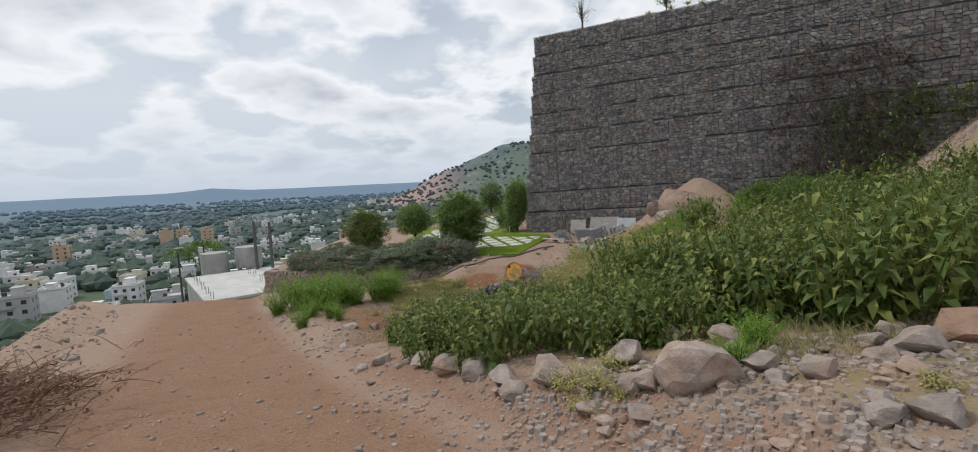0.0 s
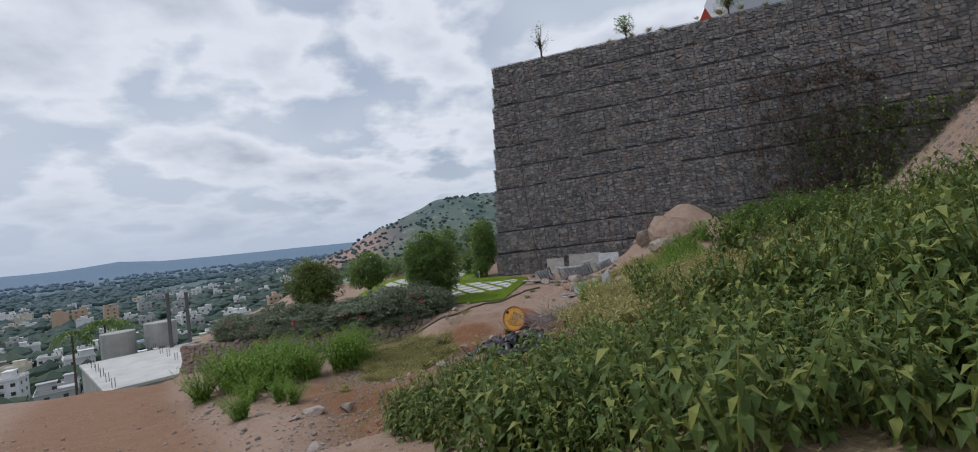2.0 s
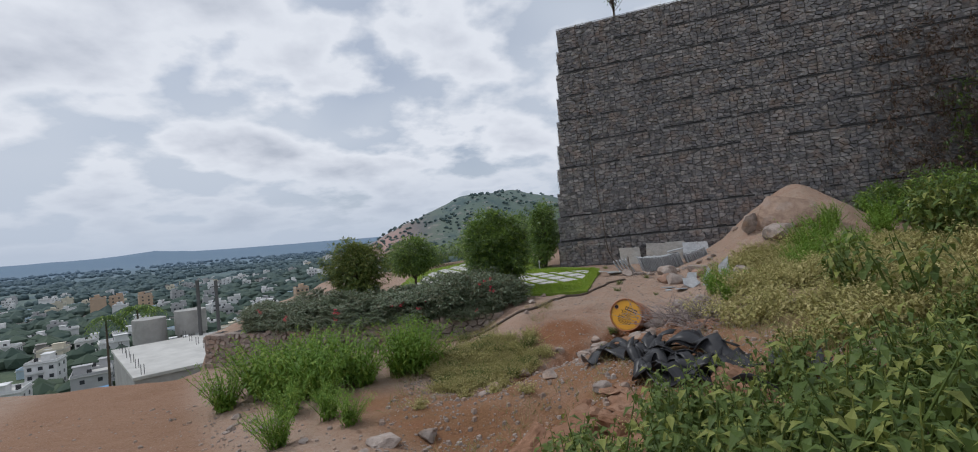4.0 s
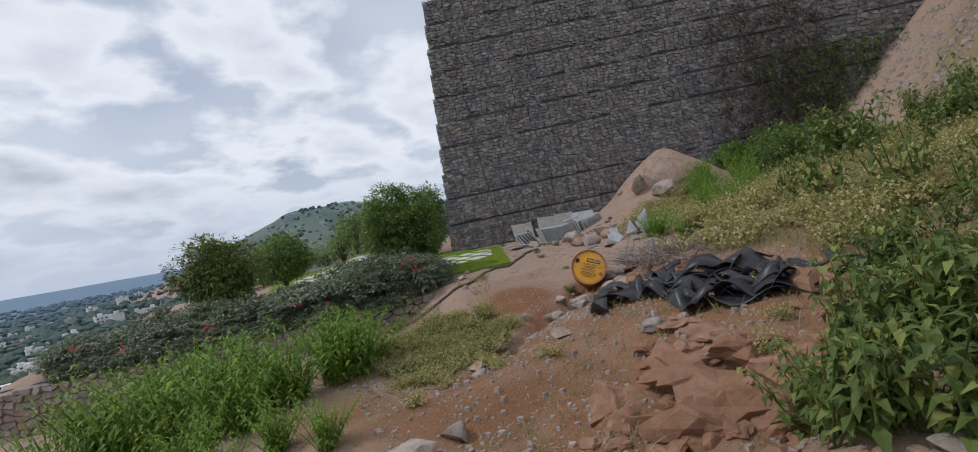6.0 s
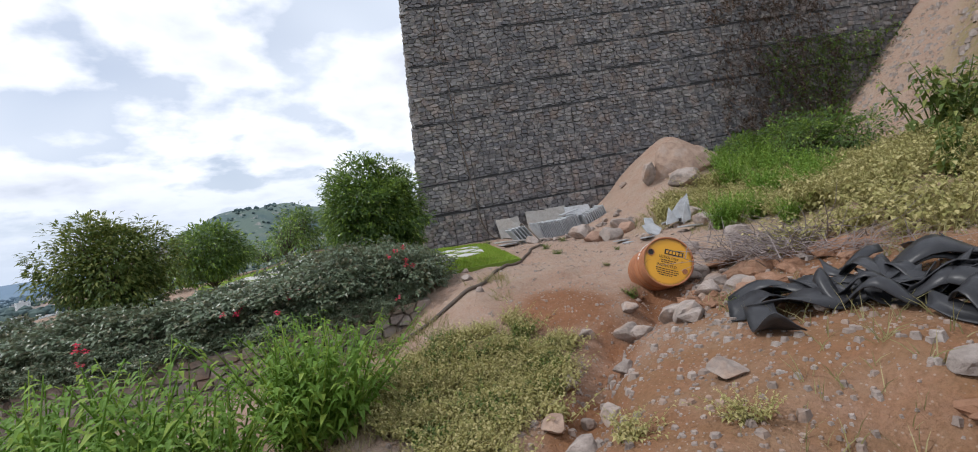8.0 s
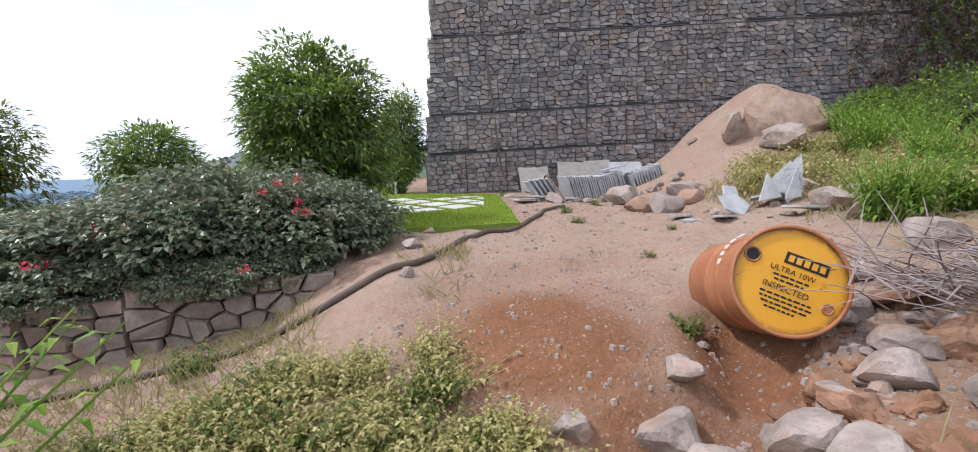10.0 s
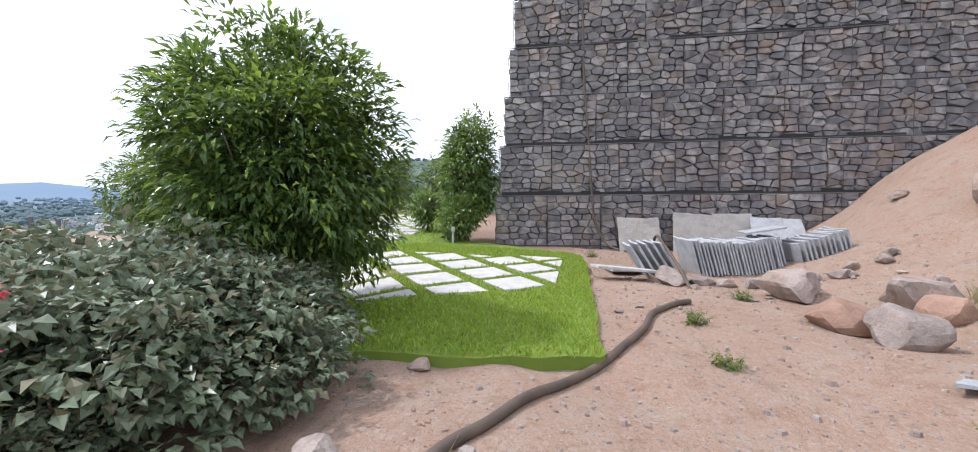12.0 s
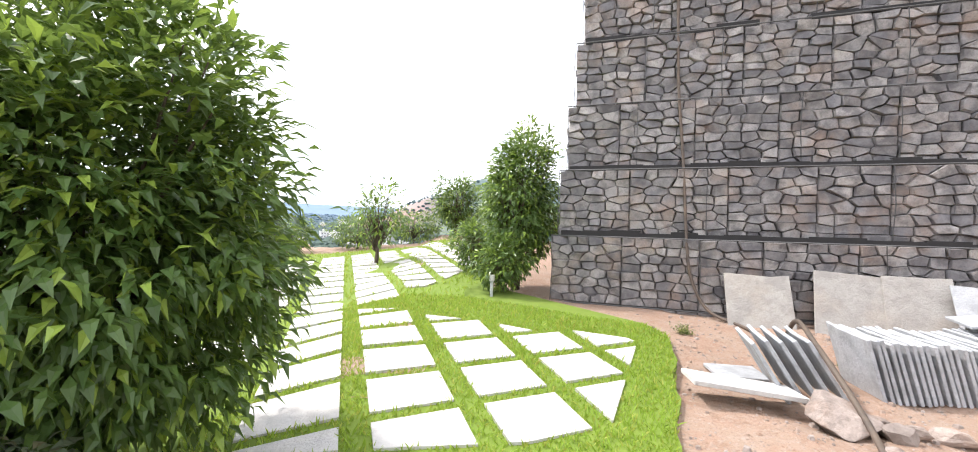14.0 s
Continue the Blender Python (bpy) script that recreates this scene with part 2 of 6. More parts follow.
def smooth(e0, e1, v):
    t = np.clip((np.asarray(v, float) - e0) / (e1 - e0), 0, 1)
    return t * t * (3 - 2 * t)


def mesh_of(name, verts, faces, material, soft=False):
    me = bpy.data.meshes.new(name)
    me.from_pydata([tuple(v) for v in verts], [], faces)
    me.materials.append(material)
    if soft:
        me.polygons.foreach_set("use_smooth", [True] * len(me.polygons))
    return me


def part(name, bm, material, parent, label=""):
    me = bpy.data.meshes.new(name)
    bm.to_mesh(me)
    bm.free()
    me.materials.append(material)
    ob = new(name, me)
    ob.parent = parent
    return tagged(ob, label)


def part_mesh(name, me, parent, label=""):
    ob = new(name, me)
    ob.parent = parent
    return tagged(ob, label)


def thing(name, x, y, z, label, category, group="", kind="", rz=0.0):
    ob = new(name)
    ob.empty_display_size = 0.2
    ob.matrix_basis = pose(x, y, z, 0, 0, rz)
    return tagged(ob, label, category, group, kind)


class Soup:
    """Many small faces gathered into one mesh."""

    def __init__(self):
        self.v, self.f = [], []

    def add(self, verts, faces):
        k = len(self.v)
        self.v.extend(verts)
        self.f.extend(tuple(i + k for i in f) for f in faces)

    def tube(self, pts, radii, sides=6):
        pts = [Vector(p) for p in pts]
        rings = []
        for i, p in enumerate(pts):
            d = (pts[min(i + 1, len(pts) - 1)] - pts[max(i - 1, 0)]).normalized()
            a = d.orthogonal().normalized() if abs(d.z) < 0.99 else Vector((1, 0, 0))
            a = (Vector((0.31, 0.95, 0.07)) - d * d.dot(Vector((0.31, 0.95, 0.07)))).normalized()
            b = d.cross(a)
            rings.append([p + (a * math.cos(2 * math.pi * k / sides) + b * math.sin(2 * math.pi * k / sides)) * radii[i] for k in range(sides)])
        verts = [v for r in rings for v in r]
        faces = []
        for i in range(len(pts) - 1):
            for k in range(sides):
                k2 = (k + 1) % sides
                faces.append((i * sides + k, i * sides + k2, (i + 1) * sides + k2, (i + 1) * sides + k))
        faces.append(tuple(range(sides))[::-1])
        faces.append(tuple((len(pts) - 1) * sides + k for k in range(sides)))
        self.add(verts, faces)

    def leaf(self, p, d, up, length, width, fold=0.25, droop=0.25):
        d = d.normalized()
        s = d.cross(up)
        s = s.normalized() if s.length > 1e-4 else d.orthogonal().normalized()
        n = s.cross(d)
        mid, tip = p + d * (0.5 * length), p + d * length - n * (droop * length)
        l, r = mid + s * (width / 2) + n * (fold * width), mid - s * (width / 2) + n * (fold * width)
        self.add([p, r, tip, l, mid], [(0, 1, 4), (1, 2, 4), (2, 3, 4), (3, 0, 4)])

    def blade(self, p, d, length, width):
        s = d.cross(Vector((rng.uniform(-1, 1), rng.uniform(-1, 1), 0.1))).normalized() * (width / 2)
        bend = Vector((d.x, d.y, 0)) * (length * 0.35)
        m, t = p + d * (length * 0.55), p + d * length + bend
        self.add([p - s, p + s, m + s * 0.8, t, m - s * 0.8], [(0, 1, 2, 4), (4, 2, 3)])

    def mesh(self, name, material, soft=False):
        return mesh_of(name, self.v, self.f, material, soft)


# ---- the lie of the land ----
ROAD_Y = (-8.0, 0.0, 3.1, 4.7, 8.9, 15.6, 20.0, 26.0, 40.0)
ROAD_R = (3.0, 1.6, -0.2, -1.5, -4.1, -8.2, -10.4, -12.6, -18.0)
ROAD_Z_Y = (-20.0, -8.0, 0.0, 9.0, 13.0, 20.0, 30.0, 60.0)
ROAD_Z = (1.9, 1.35, -0.02, -1.82, -2.35, -2.95, -3.8, -8.0)
BED_A, BED_B, BED_C = (-1.3, 16.2), (-3.4, 16.55), (-9.5, 19.5)


def bumps(x, y, scale, seed):
    """Cheap value noise on arrays, about -1 to 1."""
    x, y = np.asarray(x, float) / scale, np.asarray(y, float) / scale
    ix, iy = np.floor(x), np.floor(y)
    fx, fy = x - ix, y - iy
    fx, fy = fx * fx * (3 - 2 * fx), fy * fy * (3 - 2 * fy)

    def h(a, b):
        v = np.sin(a * 127.1 + b * 311.7 + seed * 74.7) * 43758.5453
        return 2 * (v - np.floor(v)) - 1

    return (h(ix, iy) * (1 - fx) + h(ix + 1, iy) * fx) * (1 - fy) + (h(ix, iy + 1) * (1 - fx) + h(ix + 1, iy + 1) * fx) * fy


def bed_front(x):
    """The y of the retaining wall's face."""
    return np.interp(x, (BED_C[0], BED_B[0], BED_A[0]), (BED_C[1], BED_B[1], BED_A[1]))


GULLY = ((0.75, 13.95), (0.30, 13.45), (-0.45, 13.50), (-1.20, 13.05), (-1.85, 12.45), (-2.40, 12.30))


def gully(x, y):
    """The distance to the line of the gully."""
    best = np.full(np.broadcast(x, y).shape, 99.0)
    for (ax, ay), (bx, by) in zip(GULLY, GULLY[1:]):
        k = np.clip(((x - ax) * (bx - ax) + (y - ay) * (by - ay)) / ((bx - ax) ** 2 + (by - ay) ** 2), 0, 1)
        best = np.minimum(best, np.hypot(x - ax - k * (bx - ax), y - ay - k * (by - ay)))
    return best


def land(x, y, rough=1.0):
    x, y = np.asarray(x, float), np.asarray(y, float)
    xr = np.interp(y, ROAD_Y, ROAD_R)
    zr = np.interp(y, ROAD_Z_Y, ROAD_Z)
    u = x - xr
    # the bank that climbs from the track
    bank = 0.30 * smooth(0.0, 1.6, u) * smooth(8.5, 3.0, y) + 0.105 * np.clip(u, 0, 4) + 0.19 * np.clip(u - 4, 0, 40)
    z = zr + bank
    # the levelled yard in front of the wall
    yard = -1.43 + 0.029 * (y - 16) * (y > 16) + 0.26 * np.clip(x - 3.7, 0, 3) * smooth(20.5, 17.5, y)
    k = smooth(13.2, 16.0, y + 0.30 * np.clip(x, -1, 5)) * smooth(-3.0, -0.8, x)
    z = z * (1 - k) + yard * k
    z = z - 0.45 * np.exp(-(((y - 13.5) / 1.25) ** 2)) * smooth(2.8, 1.0, x) * smooth(-4.0, -2.0, x)
    # the raised bed behind the dry-stone wall, and the garden
    inside = smooth(-0.05, 0.12, y - bed_front(x)) * smooth(-9.75, -9.5, x)
    bed = np.interp(x, (-9.5, -3.4, -1.3, 0.0), (-1.98, -1.68, -1.50, -1.42)) + 0.02 * np.clip(y - 18, 0, 14)
    inside = inside * smooth(-0.2, -1.1, x)
    z = z * (1 - inside) + bed * inside
    front = smooth(4.5, 0.6, bed_front(x) - y) * smooth(-0.9, -2.2, x) * (1 - inside) * (x > -9.7)
    z = z * (1 - front) + np.interp(x, (-9.5, -3.4, -1.3), (-2.87, -2.12, -1.85)) * front
    # spoil heaps and the rubble slope against the wall
    z = z + 2.25 * np.exp(-(np.abs((x - 8.75) / 2.10) ** 1.8 + np.abs((y - 19.7) / 1.9) ** 1.9)) * (1 + 0.06 * bumps(x, y, 0.8, 33))
    z = z + 0.80 * np.clip(x - 11.2 - 0.40 * np.clip(y - 12, 0, 20), 0, 9) * smooth(1.0, 7.0, y)
    z = z + 0.12 * np.exp(-(((x + 0.35) / 0.62) ** 2 + ((y - 14.3) / 0.60) ** 2))
    # the low rise under the broken plates
    z = z + 0.26 * np.exp(-(((x - 3.8) / 1.15) ** 2 + ((y - 15.2) / 1.2) ** 2))
    # the small broken edge of the yard above the clay
    z = z - 0.09 * smooth(15.32, 15.18, y + 0.10 * bumps(x, y, 0.4, 36)) * smooth(13.6, 14.6, y) * smooth(-1.2, -0.8, x) * smooth(1.6, 1.2, x)
    # the washed-out gully past the drum
    z = z - 0.24 * np.exp(-((gully(x, y) + 0.06 * bumps(x, y, 0.3, 34)) / 0.20) ** 2)
    # the crumbling cut below the rubber sheet
    cut = smooth(8.3, 8.9, y) * smooth(11.4, 10.7, y) * smooth(-3.6, -2.4, x)
    z = z - 0.30 * cut * smooth(-0.95, -1.40, x - 0.10 * (y - 9.8) + 0.35 * bumps(x, y, 0.7, 31) + 0.15 * bumps(x, y, 0.3, 32))
    z = z + cut * smooth(0.3, -0.6, x) * (0.05 * bumps(x, y, 0.24, 35) + 0.05 * bumps(x, y, 0.55, 38))
    # rough shoulder on the valley side, then the fall to the plain
    left = -(u + 3.4 + 0.12 * np.clip(y, 0, 20))
    z = z + 0.22 * smooth(0.0, 0.9, left) * smooth(4.5, 2.0, left) * (y < 30)
    dist = np.hypot(x, y)
    north = np.clip(y - 18.2, 0, None) * smooth(-9.7, -10.4, x)
    fall = np.maximum(np.maximum(np.clip(left - 1.3, 0, None), north), np.clip(y - 33 - 0.10 * (x + 20), 0, None) * (x < 60))
    z = z - 0.55 * np.minimum(fall, 12) - 0.34 * np.clip(fall - 12, 0, 80)
    z = np.maximum(z, -32 + 1.5 * bumps(x, y, 160, 5) * smooth(100, 300, dist))
    z = np.where(dist > 45, np.minimum(z, 9 + 0 * z), z)
    z = np.where(dist > 300, np.minimum(z, -32 + 1.5 * bumps(x, y, 160, 5)), z)
    # far hill and ridge
    rock = 6 * bumps(x, y, 45, 9) + 3 * bumps(x, y, 18, 3)
    hill = 60 * np.exp(-(((x - 32) / 108.0) ** 2 + ((y - 610) / 150.0) ** 2) / 1.6) + 50 * np.exp(-(((x - 260) / 190.0) ** 2 + ((y - 640) / 150.0) ** 2) / 1.6)
    z = z + hill + rock * smooth(10, 50, hill)
    ridge = smooth(3000, 4050, dist) * (58 + 13 * bumps(x, y, 900, 1) + 5 * bumps(x, y, 260, 2))
    ridge = ridge + smooth(3100, 3900, dist) * 30 * np.exp(-((np.arctan2(x, y) + 0.534) / 0.020) ** 2)
    z = z + ridge
    # small unevenness underfoot
    near = smooth(60, 20, dist) * rough
    z = z + near * (0.045 * bumps(x, y, 0.9, 4) + 0.022 * bumps(x, y, 0.33, 6) + 0.07 * bumps(x, y, 2.3, 8) * smooth(0.3, 2.0, u))
    return z


def ground(x, y):
    return float(land(x, y))


def axis(lo, hi, step, far, grow=1.12):
    mid = list(np.arange(lo, hi + step / 2, step))
    out, d, v = [], step, hi
    while v < far:
        d *= grow
        v += d
        out.append(v)
    back, d, v = [], step, lo
    while v > -far:
        d *= grow
        v -= d
        back.append(v)
    return np.array(back[::-1] + mid + out)


def make_ground():
    xs, ys = axis(-7.0, 9.0, 0.10, 4700, 1.075), axis(-1.5, 22.0, 0.10, 4700, 1.07)
    gx, gy = np.meshgrid(xs, ys)
    gz = land(gx, gy)
    nx, ny = len(xs), len(ys)
    verts = np.stack([gx, gy, gz], -1).reshape(-1, 3)
    idx = np.arange(nx * ny).reshape(ny, nx)
    quads = np.stack([idx[:-1, :-1], idx[:-1, 1:], idx[1:, 1:], idx[1:, :-1]], -1).reshape(-1, 4)
    me = bpy.data.meshes.new("ground")
    me.vertices.add(len(verts))
    me.vertices.foreach_set("co", verts.ravel())
    me.loops.add(quads.size)
    me.loops.foreach_set("vertex_index", quads.ravel())
    me.polygons.add(len(quads))
    me.polygons.foreach_set("loop_start", np.arange(0, quads.size, 4))
    me.polygons.foreach_set("loop_total", np.full(len(quads), 4))
    me.polygons.foreach_set("use_smooth", np.ones(len(quads), bool))
    me.update()
    me.materials.append(EARTH)
    x, y = verts[:, 0], verts[:, 1]
    dist = np.hypot(x, y)
    u = x - np.interp(y, ROAD_Y, ROAD_R)
    red = smooth(0.5, -0.3, u) * smooth(-3.9, -2.9, u + 0.0 * y) * smooth(25, 18, y)
    clay = np.clip(1.6 * np.exp(-(((x + 0.33) / 0.62) ** 2 + ((y - 14.35) / 0.68) ** 2)), 0, 1)
    clay = np.maximum(clay, smooth(0.55, 0.2, gully(x, y)))
    clay = np.maximum(clay, 0.9 * smooth(8.2, 8.9, y) * smooth(13.4, 12.4, y) * smooth(2.2, 1.2, x) * smooth(1.6, 2.4, u))
    clay = np.maximum(clay, 0.55 * smooth(0.2, 0.7, u) * smooth(1.5, 0.9, u) * smooth(9, 6, y))
    red = np.maximum(red, 0.65 * smooth(8.0, 8.8, y) * smooth(12.6, 11.8, y) * smooth(2.4, 1.4, x) * smooth(1.0, 2.0, u))
    grassy = smooth(1.2, 2.2, u) * smooth(13.3, 12.3, y - 0.4 * np.clip(x, 0, 4)) * (1 - 0.85 * smooth(7.6, 8.6, y) * smooth(2.4, 1.2, x)) + smooth(3.2, 4.5, x - 0.1 * (y - 15)) * smooth(7.2, 6.2, x) * smooth(17.6, 16.2, y)
    cut = np.exp(-(((x + 78) / 40) ** 2 + ((y - 500) / 90) ** 2)) * smooth(5, 15, np.hypot(x, y))
    hill = smooth(-20, 5, verts[:, 2]) * smooth(200, 350, dist) * smooth(2000, 1200, dist)
    # strength of the painted haze, growing with distance
    haze_tint = np.clip(1 - np.exp(-dist / 1500.0), 0, 1)
    for name, values in (("red", red), ("clay", clay), ("grassy", np.clip(grassy, 0, 1)), ("far", smooth(28, 75, dist)), ("cut", np.clip(1.3 * cut, 0, 1)), ("hill", hill), ("haze_tint", haze_tint)):
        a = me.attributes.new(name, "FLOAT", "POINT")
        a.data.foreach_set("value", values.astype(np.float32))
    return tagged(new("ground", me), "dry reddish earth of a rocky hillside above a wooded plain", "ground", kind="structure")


make_ground()

# ---- the gabion wall ----
WALL_O, WALL_D, WALL_N = Vector((1.87, 23.33, 0)), Vector((0.916, -0.401, 0)), Vector((0.401, 0.916, 0))
WALL_Z, COURSE, COURSES, SET_BACK, SET_END, WALL_LEN = -1.24, 0.962, 10, 0.103, 0.083, 26.0
WALL_RISE = 0.062  # the courses climb along the wall


def cells(w, h, cw, ch, r):
    """A patch of w by h cut into irregular stones: polygons in the plane, from a Voronoi cut of a jittered grid."""
    rows = max(1, round(h / ch))
    seeds = []
    for j in range(rows):
        n = max(1, round(w / cw))
        off = r.uniform(-0.3, 0.3)
        for i in range(n):
            if r.random() < 0.06 and 0 < i < n - 1:
                continue
            seeds.append((min(max((i + 0.5 + off + r.uniform(-0.38, 0.38)) * w / n, 0.02), w - 0.02), (j + 0.5 + r.uniform(-0.22, 0.22)) * h / rows))
    out = []
    asp = cw / ch
    for k, (sx, sy) in enumerate(seeds):
        if not (-0.02 < sx < w + 0.02 and -0.02 < sy < h + 0.02):
            continue
        poly = [(0.0, 0.0), (w, 0.0), (w, h), (0.0, h)]
        for m, (tx, ty) in enumerate(seeds):
            if m == k or abs(tx - sx) > 3 * cw or abs(ty - sy) > 3 * ch:
                continue
            nx, ny = (tx - sx) / (asp * asp), ty - sy
            c = nx * (sx + tx) / 2 + ny * (sy + ty) / 2
            cut = []
            for a, b in zip(poly, poly[1:] + poly[:1]):
                da, db = nx * a[0] + ny * a[1] - c, nx * b[0] + ny * b[1] - c
                if da <= 0:
                    cut.append(a)
                if (da < 0) != (db < 0) and abs(da - db) > 1e-9:
                    f = da / (da - db)
                    cut.append((a[0] + f * (b[0] - a[0]), a[1] + f * (b[1] - a[1])))
            poly = cut
            if len(poly) < 3:
                break
        if len(poly) >= 3:
            out.append(poly)
    return out


def stone_from(poly, r, joint=0.003, proud=0.055, deep=0.10):
    """A faceted stone over a polygon of the x-z plane; its face looks to -y."""
    cx, cz = sum(p[0] for p in poly) / len(poly), sum(p[1] for p in poly) / len(poly)
    size = min(max(p[0] for p in poly) - min(p[0] for p in poly), max(p[1] for p in poly) - min(p[1] for p in poly))
    if size < 0.035:
        return None
    s0 = max(0.3, 1 - 2 * joint / size)
    tx, tz = r.uniform(-0.30, 0.30), r.uniform(-0.30, 0.30)
    face = r.uniform(0.3, 1.0) * proud
    n = len(poly)
    verts, k1 = [], r.uniform(0.80, 0.93)
    for s, d, t in ((s0, deep, 0.0), (s0, -face * 0.15, 0.4), (s0 * k1, -face, 1.0)):
        for px, pz in poly:
            q = s * r.uniform(0.95, 1.05)
            x, z = (px - cx) * q, (pz - cz) * q
            verts.append((cx + x, d + t * (tx * x + tz * z) + (r.uniform(-0.008, 0.008) if t else 0), cz + z))
    faces = []
    for a in (0, n):
        for i in range(n):
            j = (i + 1) % n
            faces.append((a + i, a + j, a + n + j, a + n + i))
    faces.append(tuple(2 * n + i for i in range(n)))
    return verts, faces


def make_gabion():
    r = random.Random(11)
    core = bmesh.new()
    wall = tagged(new("wall_gabion"), "tall stepped retaining wall of grey rubble in wire gabion baskets", "wall", kind="structure")
    turn = Matrix(((WALL_D.x, WALL_N.x, 0, WALL_O.x), (WALL_D.y, WALL_N.y, 0, WALL_O.y), (WALL_RISE, 0, 1, WALL_Z), (0, 0, 0, 1)))
    wall.matrix_basis = turn
    singles = 0
    for c in range(-1, COURSES):
        x0, y0, z0 = max(SET_END * c, 0.0), SET_BACK * max(c, 0), COURSE * c
        bmesh.ops.create_cube(core, size=1, matrix=Matrix.LocRotScale(((x0 + 0.07 + WALL_LEN) / 2, y0 + 0.07 + 1.5, z0 + COURSE / 2), None, (WALL_LEN - x0 - 0.07, 3.0, COURSE)))
        soup, x = Soup(), x0
        while x < WALL_LEN - 0.3:
            w = r.choice((0.75, 1.0, 1.0, 1.25))
            w = min(w, WALL_LEN - x)
            near = x < 6 and 0 <= c < 3
            half = r.random() < 0.5
            for poly in cells(w, COURSE - 0.015, 0.215 if x < 14 else 0.28, 0.118 if x < 14 else 0.16, r):
                s = stone_from([(px + x, pz + z0 + 0.008) for px, pz in poly], r)
                if not s:
                    continue
                verts = [(vx, vy + y0 + 0.05, vz) for vx, vy, vz in s[0]]
                if near and singles < 300 and x < 4.2:
                    singles += 1
                    part_mesh("stone", mesh_of("stone", verts, s[1], GABION), wall)
                else:
                    soup.add(verts, s[1])
            x += w
        # stones of the stepped end, seen edge on
        for poly in cells(2.6, COURSE - 0.045, 0.26, 0.16, r):
            s = stone_from(poly, r, proud=0.06)
            if s:
                soup.add([(x0 + 0.05 + vy, y0 + 0.06 + vx, z0 + 0.02 + vz) for vx, vy, vz in s[0]], [f[::-1] for f in s[1]])
        rest = part_mesh("stones", soup.mesh("stones", GABION), wall)
        tagged(rest, kind="stuff")
        wire, x = Soup(), x0
        while x < WALL_LEN:
            wob = r.uniform(-0.03, 0.03)
            wire.tube([(x, y0 - 0.012, z0), (x + wob, y0 - 0.02, z0 + COURSE * 0.5), (x, y0 - 0.012, z0 + COURSE)], [0.006] * 3, 4)
            x += r.choice((1.0, 1.0, 2.0))
        wire.tube([(x0, y0 - 0.015, z0 + COURSE), (WALL_LEN, y0 - 0.015, z0 + COURSE)], [0.009] * 2, 4)
        part_mesh("basket_wire", wire.mesh("basket_wire", WIRE), wall)
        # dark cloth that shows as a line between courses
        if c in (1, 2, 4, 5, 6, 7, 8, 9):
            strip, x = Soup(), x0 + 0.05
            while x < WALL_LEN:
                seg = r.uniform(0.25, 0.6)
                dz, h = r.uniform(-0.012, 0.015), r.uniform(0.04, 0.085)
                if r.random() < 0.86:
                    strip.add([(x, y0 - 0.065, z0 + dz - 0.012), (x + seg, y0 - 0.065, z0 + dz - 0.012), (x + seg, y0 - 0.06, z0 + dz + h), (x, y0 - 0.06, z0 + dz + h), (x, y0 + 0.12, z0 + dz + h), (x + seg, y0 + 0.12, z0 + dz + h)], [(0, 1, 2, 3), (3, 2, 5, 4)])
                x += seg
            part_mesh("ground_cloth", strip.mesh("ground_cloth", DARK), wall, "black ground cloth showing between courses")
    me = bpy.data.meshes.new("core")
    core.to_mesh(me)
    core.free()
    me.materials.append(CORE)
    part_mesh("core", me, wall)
    return wall


make_gabion()

# ---- the stepping-stone lawn ----
LAWN = [(-0.75, 17.55), (-0.42, 17.42), (0.06, 17.22), (0.97, 17.08), (1.05, 17.2), (1.45, 18.1), (1.96, 19.31), (2.49, 20.53), (2.76, 21.3), (2.70, 21.75), (2.05, 21.98), (1.40, 22.45), (0.95, 22.6), (0.58, 22.9), (0.62, 23.4), (0.95, 24.2), (1.6, 25.6), (2.1, 31.5), (0.2, 32.5), (-4.2, 30.0), (-4.6, 24.0), (-4.0, 21.2), (-2.6, 20.4), (-1.6, 19.9), (-0.8, 18.6)]


def inside_poly(x, y, poly):
    hit = False
    for (x1, y1), (x2, y2) in zip(poly, poly[1:] + poly[:1]):
        if (y1 > y) != (y2 > y) and x < (x2 - x1) * (y - y1) / (y2 - y1) + x1:
            hit = not hit
    return hit


def turf_z(x, y):
    return float(land(x, y, 0.0)) + 0.055


